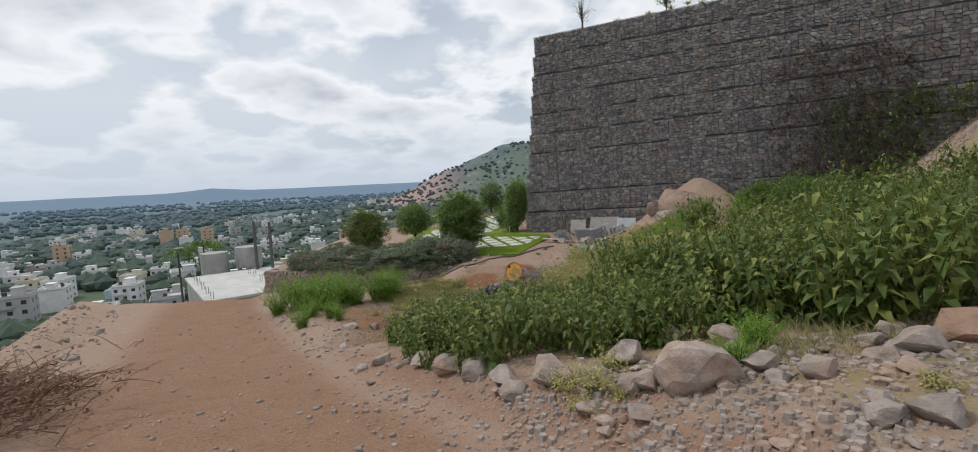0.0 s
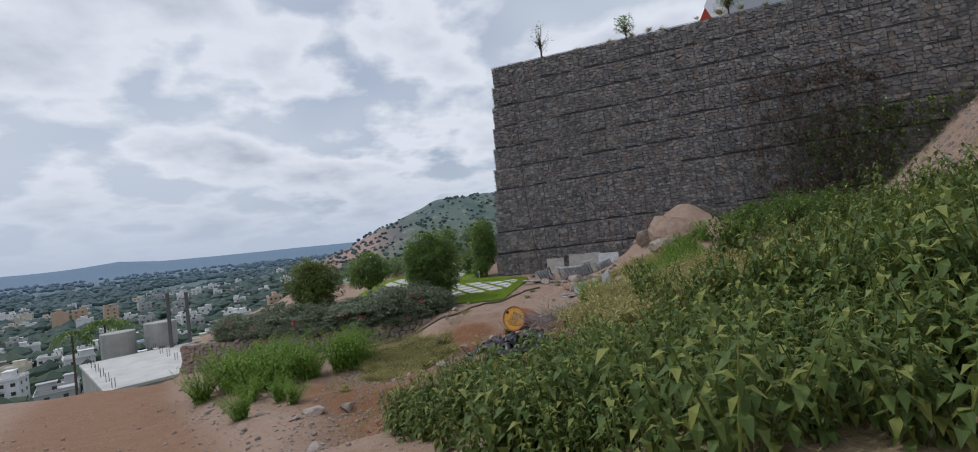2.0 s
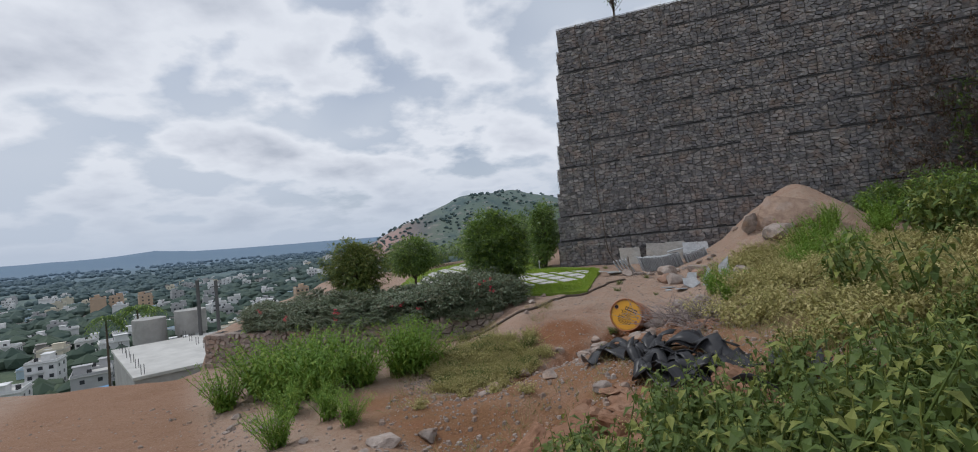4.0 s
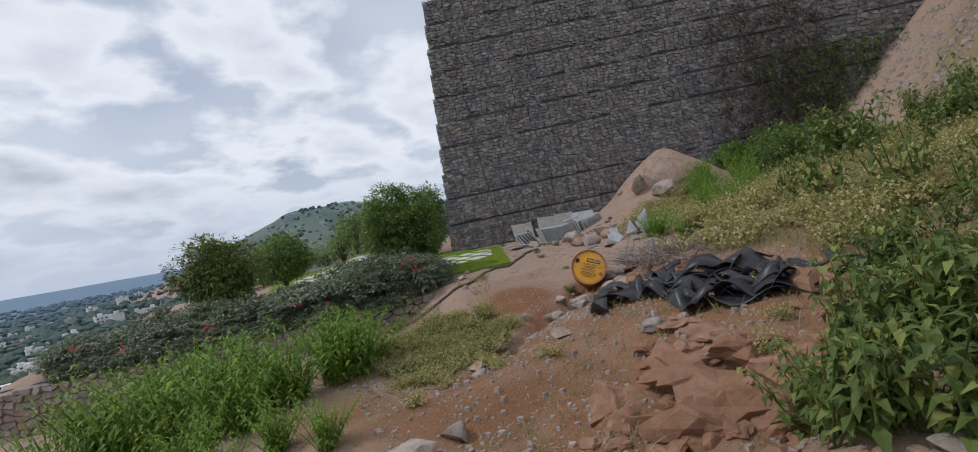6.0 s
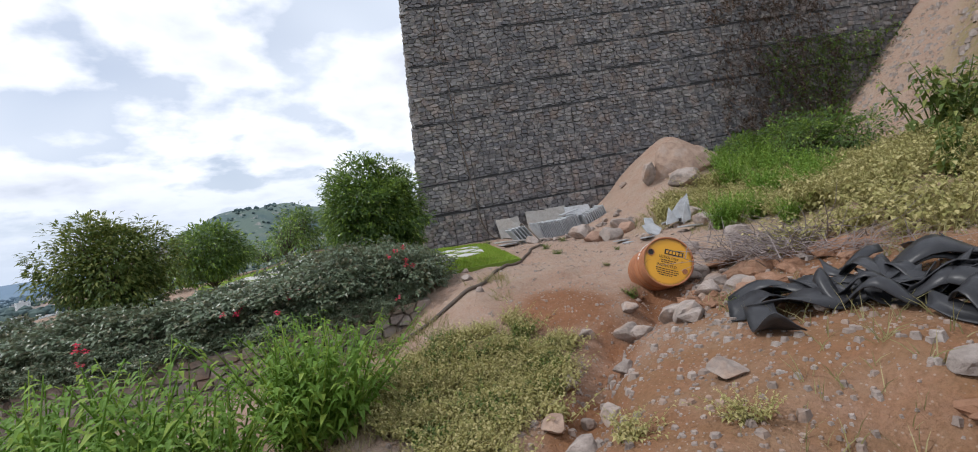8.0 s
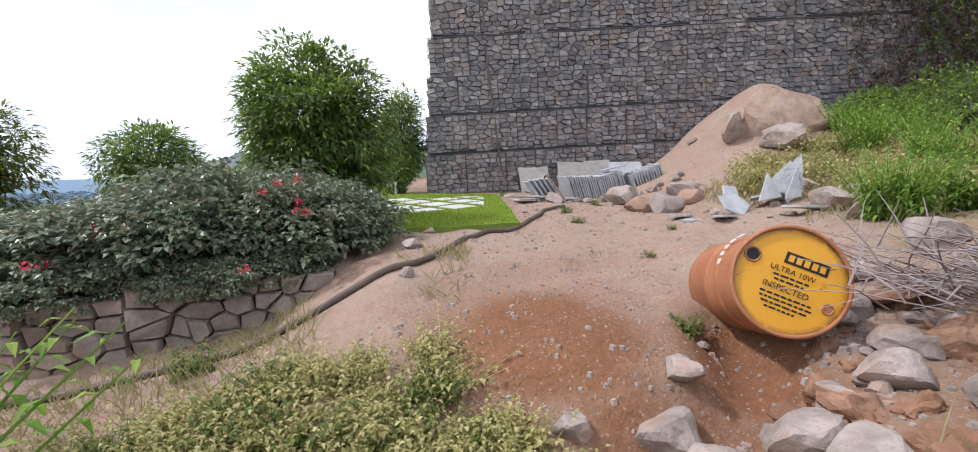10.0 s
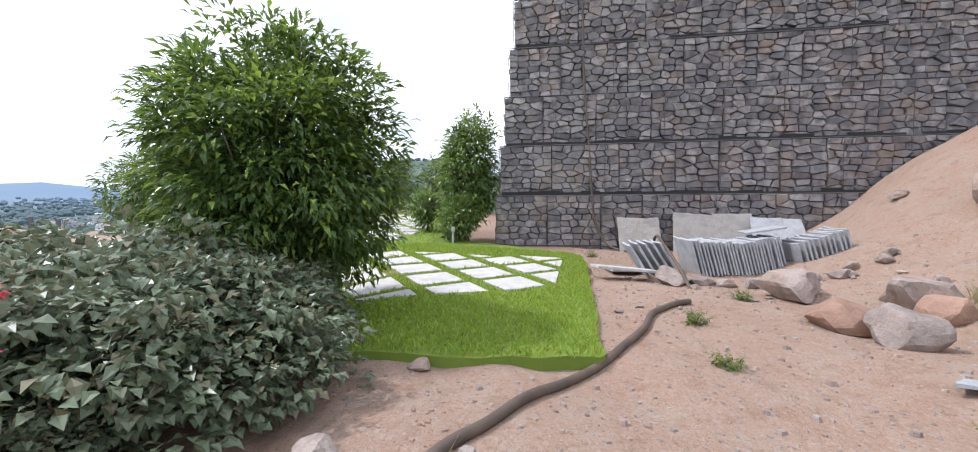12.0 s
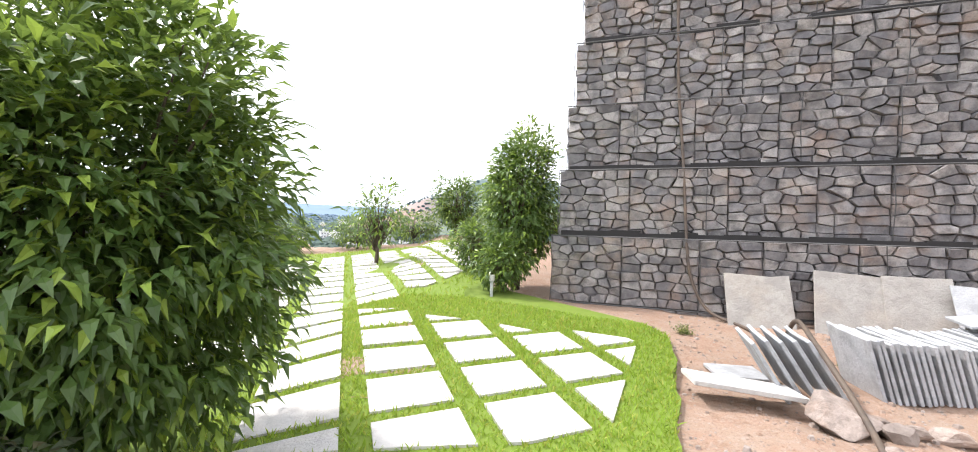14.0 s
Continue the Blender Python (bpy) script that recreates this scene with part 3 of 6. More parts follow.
def make_lawn():
    bm = bmesh.new()
    ring = []
    for (x1, y1), (x2, y2) in zip(LAWN, LAWN[1:] + LAWN[:1]):
        n = max(2, int(math.hypot(x2 - x1, y2 - y1) / 0.18))
        for i in range(n):
            f = i / n
            wob = 0.025
            ring.append((x1 + f * (x2 - x1) + rng.uniform(-wob, wob), y1 + f * (y2 - y1) + rng.uniform(-wob, wob)))
    top = [bm.verts.new((x, y, 0)) for x, y in ring]
    f = bm.faces.new(top)
    bmesh.ops.triangulate(bm, faces=[f])
    for cut in range(3):
        long = [e for e in bm.edges if e.calc_length() > 0.7]
        if long:
            bmesh.ops.subdivide_edges(bm, edges=long, cuts=1, use_grid_fill=False)
            bmesh.ops.triangulate(bm, faces=bm.faces[:])
    for v in bm.verts:
        v.co.z = turf_z(v.co.x, v.co.y)
    edge = [e for e in bm.edges if len(e.link_faces) == 1]
    ext = bmesh.ops.extrude_edge_only(bm, edges=edge)
    for v in ext["geom"]:
        if isinstance(v, bmesh.types.BMVert):
            v.co.z -= 0.14
    bmesh.ops.recalc_face_normals(bm, faces=bm.faces[:])
    me = bpy.data.meshes.new("lawn")
    bm.to_mesh(me)
    bm.free()
    m = Mat("sod", 0.95)
    m.color(m.mix(m.noise(9, 5), (0.10, 0.17, 0.02), (0.19, 0.25, 0.04)))
    me.materials.append(m.m)
    lawn = tagged(new("lawn", me), "bright mown lawn with a cut earthen edge", "lawn", kind="structure")
    return lawn


lawn = make_lawn()
TILE_A, TILE_B, TILE_O = Vector((0.655, 0.300, 0)), Vector((-0.160, 0.635, 0)), Vector((0.245, 19.62, 0))
NEAR_PAVED = [(-0.55, 18.75), (1.42, 19.02), (1.58, 19.33), (1.83, 19.91), (2.29, 20.92), (2.26, 21.10), (1.67, 21.32), (0.82, 21.55), (0.25, 21.90), (-0.14, 21.98), (-0.75, 22.2), (-2.2, 22.3), (-2.6, 21.0), (-1.0, 19.6)]
FAR_PAVED = [(-0.75, 22.2), (-0.40, 22.30), (0.21, 24.04), (0.86, 26.11), (0.99, 28.3), (0.9, 31.2), (-0.6, 31.4), (-3.4, 28.5), (-4.0, 23.5), (-2.2, 22.3)]


def clip_poly(poly, fence):
    """The part of a convex polygon inside a fence, cut edge by edge where the fence is near."""
    out = [p for p in poly]
    inside = [inside_poly(x, y, fence) for x, y in poly]
    if all(inside):
        return poly
    if not any(inside):
        return []
    cx, cy = [p for p, i in zip(poly, inside) if i][0]
    for (x1, y1), (x2, y2) in zip(fence, fence[1:] + fence[:1]):
        near = min((x - x1) * 0 + math.hypot(x - (x1 + x2) / 2, y - (y1 + y2) / 2) for x, y in poly)
        if near > math.hypot(x2 - x1, y2 - y1) * 0.62 + 0.2:
            continue
        nx, ny = y2 - y1, x1 - x2
        if nx * (cx - x1) + ny * (cy - y1) > 0:
            nx, ny = -nx, -ny
        cut = []
        for a, b in zip(out, out[1:] + out[:1]):
            da, db = nx * (a[0] - x1) + ny * (a[1] - y1), nx * (b[0] - x1) + ny * (b[1] - y1)
            if da <= 0:
                cut.append(a)
            if (da < 0) != (db < 0) and abs(da - db) > 1e-9:
                t = da / (da - db)
                cut.append((a[0] + t * (b[0] - a[0]), a[1] + t * (b[1] - a[1])))
        out = cut
        if len(out) < 3:
            return []
    return out


PAVED = []


def make_pavers():
    paving = tagged(new("stepping_stones"), "pale grey stepping stones laid in a diagonal grid in the lawn", "paving", kind="structure")
    ea, eb = TILE_A.normalized(), TILE_B.normalized()
    for i in range(-9, 8):
        for j in range(-5, 22):
            c = TILE_O + TILE_A * i + TILE_B * j
            corners = [c + ea * (sa * 0.272) + eb * (sb * 0.262) for sa, sb in ((-1, -1), (1, -1), (1, 1), (-1, 1))]
            quad = [(v.x, v.y) for v in corners]
            for fence in (NEAR_PAVED, FAR_PAVED):
                poly = clip_poly(quad, fence)
                if len(poly) < 3:
                    continue
                area = abs(sum(a[0] * b[1] - a[1] * b[0] for a, b in zip(poly, poly[1:] + poly[:1]))) / 2
                if area < 0.03:
                    continue
                PAVED.append(poly)
                n = len(poly)
                tilt = [rng.uniform(-0.004, 0.004) for _ in poly]
                verts = [(x, y, turf_z(x, y) + 0.018 + t) for (x, y), t in zip(poly, tilt)] + [(x, y, turf_z(x, y) - 0.05) for x, y in poly]
                faces = [tuple(range(n))] + [(k, k + n, (k + 1) % n + n, (k + 1) % n) for k in range(n)]
                part_mesh("paver", mesh_of("paver", verts, faces, PAVER), paving)
                break


make_pavers()


def make_turf():
    soup, spots = Soup(), []
    boxes = [(min(p[0] for p in q), max(p[0] for p in q), min(p[1] for p in q), max(p[1] for p in q), q) for q in PAVED]
    for x0, x1, y0, y1, count, size in ((-0.9, 2.8, 17.0, 22.9, 46000, 1.0), (-4.6, 2.1, 20.2, 32.5, 12000, 1.7)):
        for _ in range(count):
            x, y = rng.uniform(x0, x1), rng.uniform(y0, y1)
            if not inside_poly(x, y, LAWN):
                continue
            if any(a < x < b and c < y < d and inside_poly(x, y, q) for a, b, c, d, q in boxes):
                continue
            spots.append((x, y, size))
    zs = land(np.array([s[0] for s in spots]), np.array([s[1] for s in spots]), 0.0) + 0.051
    for (x, y, size), z in zip(spots, zs):
        d = Vector((rng.gauss(0, 0.45), rng.gauss(0, 0.45), 1)).normalized()
        soup.blade(Vector((x, y, z)), d, rng.uniform(0.025, 0.055) * size, 0.010 * size)
    ob = new("grass", soup.mesh("grass", TURF))
    tagged(ob, "short bright green lawn grass", "grass", kind="stuff")


make_turf()

# ---- stones ----


def rock_mesh(name, seed, material, flat=0.7, rough=0.22, cuts=2):
    r = random.Random(seed)
    bm = bmesh.new()
    bmesh.ops.create_icosphere(bm, subdivisions=cuts, radius=0.72)
    planes = [(Vector((r.gauss(0, 1), r.gauss(0, 1), r.gauss(0, 1))).normalized(), r.uniform(0.34, 0.52)) for _ in range(13)]
    for v in bm.verts:
        for n, d in planes:
            over = v.co.dot(n) - d
            if over > 0:
                v.co -= n * (over * 0.92)
        v.co += v.co.normalized() * (noise.noise(v.co * 3.1 + Vector((seed, 0, 0))) * rough * 0.25)
        v.co.z *= flat
    me = bpy.data.meshes.new(name)
    bm.to_mesh(me)
    bm.free()
    me.materials.append(material)
    return me


ROCKS = [rock_mesh("rock", k, GRANITE, 0.5 + 0.05 * k, 0.25, 3) for k in range(6)]
STONES = [rock_mesh("rock", 20 + k, RUBBLE, 0.45 + 0.06 * k, 0.3, 2) for k in range(6)]
RED_ROCK = rock_mesh("rock", 41, rock_material("red_boulder", (0.40, 0.26, 0.19), (0.34, 0.22, 0.16), (0.24, 0.15, 0.11)), 0.75, 0.15, 3)


def rock(x, y, size, k=0, label="", z=None, sx=1.0, sy=1.0, sz=1.0, group="rocks on the hillside", sink=0.30, me=None, tilt=0.0):
    size *= 0.80
    me = me or (ROCKS[k % 6] if size > 0.14 else STONES[k % 6])
    ob = new("boulder" if size > 0.33 else "rock", me)
    zz = (ground(x, y) if z is None else z) + size * sz * (0.26 - sink * 0.25)
    ob.matrix_basis = Matrix.LocRotScale((x, y, zz), Euler((tilt + rng.uniform(-0.15, 0.15), rng.uniform(-0.15, 0.15), rng.uniform(0, 6.28))), (size * sx, size * sy, size * sz))
    return tagged(ob, label or ("rough grey-brown granite boulder half sunk in earth" if size > 0.33 else "broken grey-brown granite rock lying on dry earth"), "boulder" if size > 0.33 else "rock", group)


rock(1.42, 3.0, 0.58, 1, "large pale pinkish boulder beside the dirt track", sz=1.25)
rock(2.15, 4.1, 0.36, 2, sz=0.9)
rock(1.75, 4.5, 0.36, 3)
rock(1.10, 3.75, 0.36, 4)
rock(2.95, 4.7, 0.42, 0)
rock(3.42, 3.1, 0.62, 5, "rust-brown flat boulder beside weeds", sz=0.8, me=RED_ROCK)
rock(2.9, 2.9, 0.34, 2)
rock(0.05, 4.0, 0.36, 0)
rock(-0.25, 4.45, 0.40, 1)
rock(-0.55, 4.75, 0.38, 2)
rock(0.45, 3.75, 0.42, 3)
rock(-0.9, 5.3, 0.30, 4)
rock(-1.6, 6.2, 0.28, 5)
rock(-3.36, 10.6, 0.42, 3, sz=0.5)
rock(-2.9, 10.9, 0.25, 2)
rock(-0.83, 10.66, 0.24, 1, "pale grey stone beside torn rubber sheeting")
rock(-0.62, 10.45, 0.17, 4)
rock(3.45, 17.62, 0.62, 0, "rounded reddish boulder on gravelly ground", me=RED_ROCK, sz=0.85, sink=0.5)
rock(3.34, 17.02, 0.47, 3, "angular grey boulder leaning on a reddish one", sz=1.5, sink=0.4)
rock(3.85, 18.45, 0.62, 2)
rock(4.30, 17.6, 0.62, 5, sz=1.0)
rock(3.06, 19.35, 0.42, 4, "rounded grey stone at the foot of stacked slabs", sz=1.1)
rock(4.15, 17.25, 0.40, 1, me=RED_ROCK)
rock(-0.585, 16.30, 0.21, 2, "pale rounded stone beside a flowering hedge")
rock(3.55, 14.9, 0.52, 4)
rock(2.95, 14.3, 0.36, 5)
rock(2.1, 13.55, 0.40, 2)
rock(2.0, 14.2, 0.30, 1)
rock(4.4, 15.8, 0.45, 0)
BROWN_ROCK = rock_mesh("rock", 44, rock_material("earthy_boulder", (0.40, 0.285, 0.215), (0.35, 0.25, 0.19), (0.27, 0.185, 0.14), (0.46, 0.38, 0.33), 0.7), 0.80, 0.18, 4)
rock(7.30, 18.2, 1.85, 3, "great earth-brown boulder rising out of a soil heap", z=0.05, sz=1.0, sink=1.0, sy=0.85, me=BROWN_ROCK)
rock(6.55, 18.40, 0.75, 5, "pale fractured boulder at the edge of a soil heap", z=0.05, sz=1.25, sink=0.9, sx=0.6)
rock(6.75, 17.55, 1.15, 1, "pale boulder bedded in a soil heap", z=-0.25, sz=0.75, sink=0.9)
rock(6.80, 19.62, 0.26, 2, "small dark stone lying on a soil heap")
for x, y, s in ((0.30, 13.1, 0.34), (0.62, 13.05, 0.42), (0.95, 13.2, 0.36), (1.10, 13.6, 0.40), (0.10, 13.75, 0.30), (-0.25, 13.25, 0.36), (-0.60, 13.75, 0.28), (-0.9, 12.95, 0.30), (-1.35, 13.25, 0.32), (-1.55, 12.5, 0.34), (-1.95, 12.7, 0.30), (-2.1, 12.2, 0.36), (-2.35, 12.55, 0.24), (-0.05, 13.0, 0.46), (2.05, 14.25, 0.5), (1.75, 13.75, 0.4)):
    rock(x, y, s * 0.72, int(x * 31 + y * 7), group="rocks in the washed-out gully")
for i in range(15):
    rock(3.2 + 0.16 * i + rng.uniform(-0.1, 0.1), 19.35 - 0.05 * i + rng.uniform(-0.12, 0.1), rng.uniform(0.16, 0.30), rng.randrange(6), group="rocks at the foot of the slabs")

for i in range(250):
    side = rng.random()
    y = rng.uniform(1.6, 16.5)
    xr = float(np.interp(y, ROAD_Y, ROAD_R))
    if side < 0.42:
        x = xr + rng.gauss(0.75, 0.35)
        if x < xr + 0.25:
            continue
    else:
        x = xr - 3.1 - 0.10 * y - abs(rng.gauss(0.7, 0.9))
    if i % 3 == 0:
        x, y = rng.uniform(0.6, 4.0), rng.uniform(1.7, 3.6)
    rock(x, y, min(0.26, 0.07 + rng.expovariate(15)), rng.randrange(6), group="loose rocks along the track")
for i in range(70):
    x, y = rng.uniform(-2.0, 5.5), rng.uniform(9.0, 20.5)
    if inside_poly(x, y, LAWN) or (x < -0.2 and y > 15.5) or (-1.2 < x < 1.7 and 9.2 < y < 11.4):
        continue
    rock(x, y, 0.06 + rng.expovariate(18), rng.randrange(6), group="loose rocks in the yard")


def make_pebbles():
    soup = Soup()
    shapes = []
    for k in range(8):
        r = random.Random(60 + k)
        shapes.append([(r.uniform(0.35, 0.6) * math.cos(a), r.uniform(0.35, 0.6) * math.sin(a)) for a in [i * math.pi * 2 / 5 for i in range(5)]])
    spots = []
    for _ in range(5200):
        y = rng.uniform(0.6, 18) if rng.random() < 0.7 else rng.uniform(0.8, 5)
        xr = float(np.interp(y, ROAD_Y, ROAD_R))
        pick = rng.random()
        x = xr + rng.gauss(0.6, 0.6) if pick < 0.4 else (xr - 3.2 - 0.12 * y - abs(rng.gauss(0.5, 1.3)) if pick < 0.62 else xr - rng.uniform(0, 3.4))
        if pick > 0.62 and rng.random() < 0.55:
            continue
        spots.append((x, y, rng.expovariate(38) + 0.012))
    for _ in range(5200):
        spots.append((rng.uniform(0.0, 4.2), rng.uniform(1.5, 3.7), rng.expovariate(34) + 0.012))
    for _ in range(17000):
        spots.append((rng.uniform(-1.5, 6.0), rng.uniform(13.0, 22.5), rng.expovariate(85) + 0.006))
    for _ in range(6000):
        spots.append((rng.uniform(-3.5, 1.8), rng.uniform(8.5, 13.5), rng.expovariate(45) + 0.01))
    for _ in range(5200):
        spots.append((rng.uniform(10.5, 19), rng.uniform(5, 17), rng.expovariate(14) + 0.03))
    xs, ys = np.array([s[0] for s in spots]), np.array([s[1] for s in spots])
    zs = land(xs, ys)
    for (x, y, s), z in zip(spots, zs):
        if inside_poly(x, y, LAWN) or y > 15 and x < -0.7:
            continue
        s = min(s, 0.11 if x < 9 else 0.3)
        sh, a = shapes[rng.randrange(8)], rng.uniform(0, 6.28)
        ca, sa, h = math.cos(a) * s, math.sin(a) * s, s * rng.uniform(0.15, 0.38)
        low = [(x + px * ca - py * sa, y + px * sa + py * ca, z - 0.3 * s) for px, py in sh]
        hi = [(x + 0.6 * (px * ca - py * sa), y + 0.6 * (px * sa + py * ca), z + h * rng.uniform(0.8, 1.1)) for px, py in sh]
        soup.add(low + hi, [(i, (i + 1) % 5, 5 + (i + 1) % 5, 5 + i) for i in range(5)] + [(5, 6, 7, 8, 9)])
    tagged(new("gravel", soup.mesh("gravel", RUBBLE)), "loose broken gravel scattered over dry earth", "gravel", kind="stuff")


make_pebbles()

# ---- dry-stone wall of the raised bed ----


def make_bed_wall():
    r = random.Random(5)
    wall = tagged(new("wall_bed"), "low dry-stone retaining wall of grey fieldstone", "wall", kind="structure")
    made = 0
    for (ax, ay), (bx, by) in ((BED_A, BED_B), (BED_B, BED_C)):
        d = Vector((bx - ax, by - ay, 0))
        length = d.length
        d.normalize()
        n = Vector((d.y, -d.x, 0))
        if n.y > 0:
            n = -n
        top0, top1 = (np.interp(v, (-9.5, -3.4, -1.3), (-1.93, -1.60, -1.45)) for v in (ax, bx))
        seg = 0.0
        while seg < length - 0.05:
            w = min(1.5, length - seg)
            c = Vector((ax, ay, 0)) + d * (seg + w / 2)
            top = float(top0 + (top1 - top0) * (seg + w / 2) / length)
            bot = float(min(land(c.x + n.x * k, c.y + n.y * k) for k in (0.25, 0.5))) - 0.12
            for poly in cells(w, top - bot, 0.195, 0.130, r):
                s = stone_from(poly, r, 0.005, 0.08, 0.2)
                if not s:
                    continue
                verts = []
                for vx, vy, vz in s[0]:
                    p = Vector((ax, ay, 0)) + d * (seg + vx) + n * (0.10 - vy)
                    verts.append((p.x, p.y, bot + vz))
                part_mesh("stone", mesh_of("stone", verts, [f[::-1] for f in s[1]], GRANITE), wall)
                made += 1
            # filling behind the stones, its near-black standing in for shade in open joints
            back = [Vector((ax, ay, 0)) + d * k + n * o for k, o in ((seg, 0.05), (seg + w, 0.05), (seg + w, -0.45), (seg, -0.45))]
            verts = [(p.x, p.y, zz) for zz in (bot, top - 0.02) for p in back]
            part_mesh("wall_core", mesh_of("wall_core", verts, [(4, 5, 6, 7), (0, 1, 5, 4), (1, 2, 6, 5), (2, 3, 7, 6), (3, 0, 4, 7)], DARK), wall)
            seg += w
    # the short return at the far corner
    for poly in cells(2.4, 0.98, 0.28, 0.2, r):
        s = stone_from(poly, r, 0.005, 0.08, 0.2)
        if s:
            part_mesh("stone", mesh_of("stone", [(BED_C[0] - 0.10 + vy, BED_C[1] + vx - 0.05, -2.95 + vz) for vx, vy, vz in s[0]], [f[::-1] for f in s[1]], GRANITE), wall)
    # near-black sheet behind the return: joint shade put into its colour
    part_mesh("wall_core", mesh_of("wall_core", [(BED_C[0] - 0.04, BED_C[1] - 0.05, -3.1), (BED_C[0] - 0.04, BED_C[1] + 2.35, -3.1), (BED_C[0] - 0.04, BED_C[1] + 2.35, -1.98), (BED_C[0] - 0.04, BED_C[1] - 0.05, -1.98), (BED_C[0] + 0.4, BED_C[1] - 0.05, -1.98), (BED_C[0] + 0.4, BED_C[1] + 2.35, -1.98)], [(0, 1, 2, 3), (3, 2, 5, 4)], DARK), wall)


make_bed_wall()

# ---- trees and shrubs ----


def crown_points(r, n, rx, ry, rz, hollow=0.45):
    out = []
    lumps = [(Vector((r.gauss(0, 1), r.gauss(0, 1), r.gauss(0.1, 0.9))).normalized(), r.uniform(0.70, 1.12)) for _ in range(34)]
    while len(out) < n:
        d = Vector((r.gauss(0, 1), r.gauss(0, 1), r.gauss(0, 1))).normalized()
        lump = max(lumps, key=lambda q: q[0].dot(d))[1]
        k = (hollow + (1 - hollow) * r.random() ** 0.5) * lump
        out.append((Vector((d.x * rx * k, d.y * ry * k, d.z * rz * k)), d))
    return out


def leafy(r, tips, per, length, width, soup, spread=0.14):
    for p, d in tips:
        for k in range(per):
            a = Vector((r.gauss(0, 1), r.gauss(0, 1), r.gauss(0.0, 0.6)))
            way = (d * 0.8 + a * 0.7 + Vector((0, 0, -0.15))).normalized()
            soup.leaf(p + a * spread * 0.5, way, Vector((r.gauss(0, 0.35), r.gauss(0, 0.35), 1)), length * r.uniform(0.7, 1.25), width * r.uniform(0.8, 1.2), 0.18, 0.3)


def make_tree(name, x, y, z, height, rx, rz, tips, per, leaf_len, seed, label, lean=(0, 0), thin=False, leaf=None, group="garden trees"):
    r = random.Random(seed)
    tree = thing(name, x, y, z, label, "tree", group)
    cz = height - rz
    wood = Soup()
    base = 0.055 * height / 2.6
    wood.tube([(0, 0, -0.08), (0.02, 0.01, cz * 0.35), (lean[0] * 0.5, lean[1] * 0.5, cz * 0.7), (lean[0], lean[1], cz + rz * 0.3)], [base * 1.25, base, base * 0.8, base * 0.35], 8)
    pts = crown_points(r, tips, rx, rx, rz, 0.30 if not thin else 0.1)
    for p, d in pts[:: max(1, tips // 60)]:
        foot = Vector((0, 0, cz * r.uniform(0.25, 0.75)))
        end = Vector((lean[0], lean[1], cz)) + p * 0.95
        mid = foot.lerp(end, 0.5) + Vector((0, 0, -0.05))
        wood.tube([foot, mid, end], [base * 0.38, base * 0.22, base * 0.07], 5)
    part_mesh("trunk", wood.mesh("trunk", BARK, True), tree, "grey-brown forked trunk")
    soup = Soup()
    leafy(r, [(p + Vector((lean[0], lean[1], cz)), d) for p, d in pts], per, leaf_len, leaf_len * 0.36, soup, leaf_len * 1.1)
    part_mesh("crown", soup.mesh("crown", leaf or LEAF_TREE), tree)
    return tree


TREE = "rounded dense evergreen tree with glossy drooping dark leaves beside the lawn"
make_tree("tree", -1.12, 18.55, ground(-1.12, 18.55), 2.46, 0.96, 1.14, 2300, 11, 0.098, 1, TREE)
make_tree("tree", -5.25, 19.7, ground(-5.25, 19.7), 2.25, 0.95, 0.95, 1500, 9, 0.10, 2, "rounded evergreen tree with light green leaves behind a hedge", leaf=LEAF_WEED)
make_tree("tree", -3.8, 23.6, ground(-3.8, 23.6), 2.05, 1.0, 0.82, 800, 8, 0.13, 3, "open dark green tree behind a flowering hedge")
make_tree("tree", 1.42, 24.0, ground(1.42, 24.0), 2.80, 0.68, 1.30, 900, 8, 0.12, 4, "narrow dark evergreen tree at the corner of a stone wall")
make_tree("tree", 0.75, 25.4, ground(0.75, 25.4), 1.0, 0.50, 0.42, 200, 8, 0.12, 14, "low dark green bush at the edge of the lawn")
make_tree("tree", 1.15, 23.4, ground(1.15, 23.4), 0.95, 0.42, 0.42, 220, 8, 0.10, 15, "low dark green shrub at the foot of a stone wall")
make_tree("tree", -1.45, 27.4, ground(-1.45, 27.4), 1.95, 0.75, 0.8, 190, 4, 0.15, 5, "sparse young tree with an open crown beside a stepping-stone path", thin=True)
make_tree("tree", 0.2, 34.0, ground(0.2, 34.0), 2.4, 1.0, 1.1, 420, 7, 0.17, 6, TREE)
make_tree("tree", 2.4, 35.0, ground(2.4, 35.0), 2.6, 1.2, 1.2, 420, 7, 0.17, 7, TREE)
for k, (x, y, s) in enumerate(((-3.2, 33.2, 1.2), (-1.4, 34.6, 1.3), (-5.2, 31.5, 1.2), (1.3, 36.2, 1.4), (4.0, 34.5, 1.5))):
    make_tree("shrub", x, y, ground(x, y), 1.05 * s, 0.95 * s, 0.5 * s, 260, 7, 0.14, 30 + k, "low rounded green shrub at the edge of the garden", group="shrubs at the garden's edge")


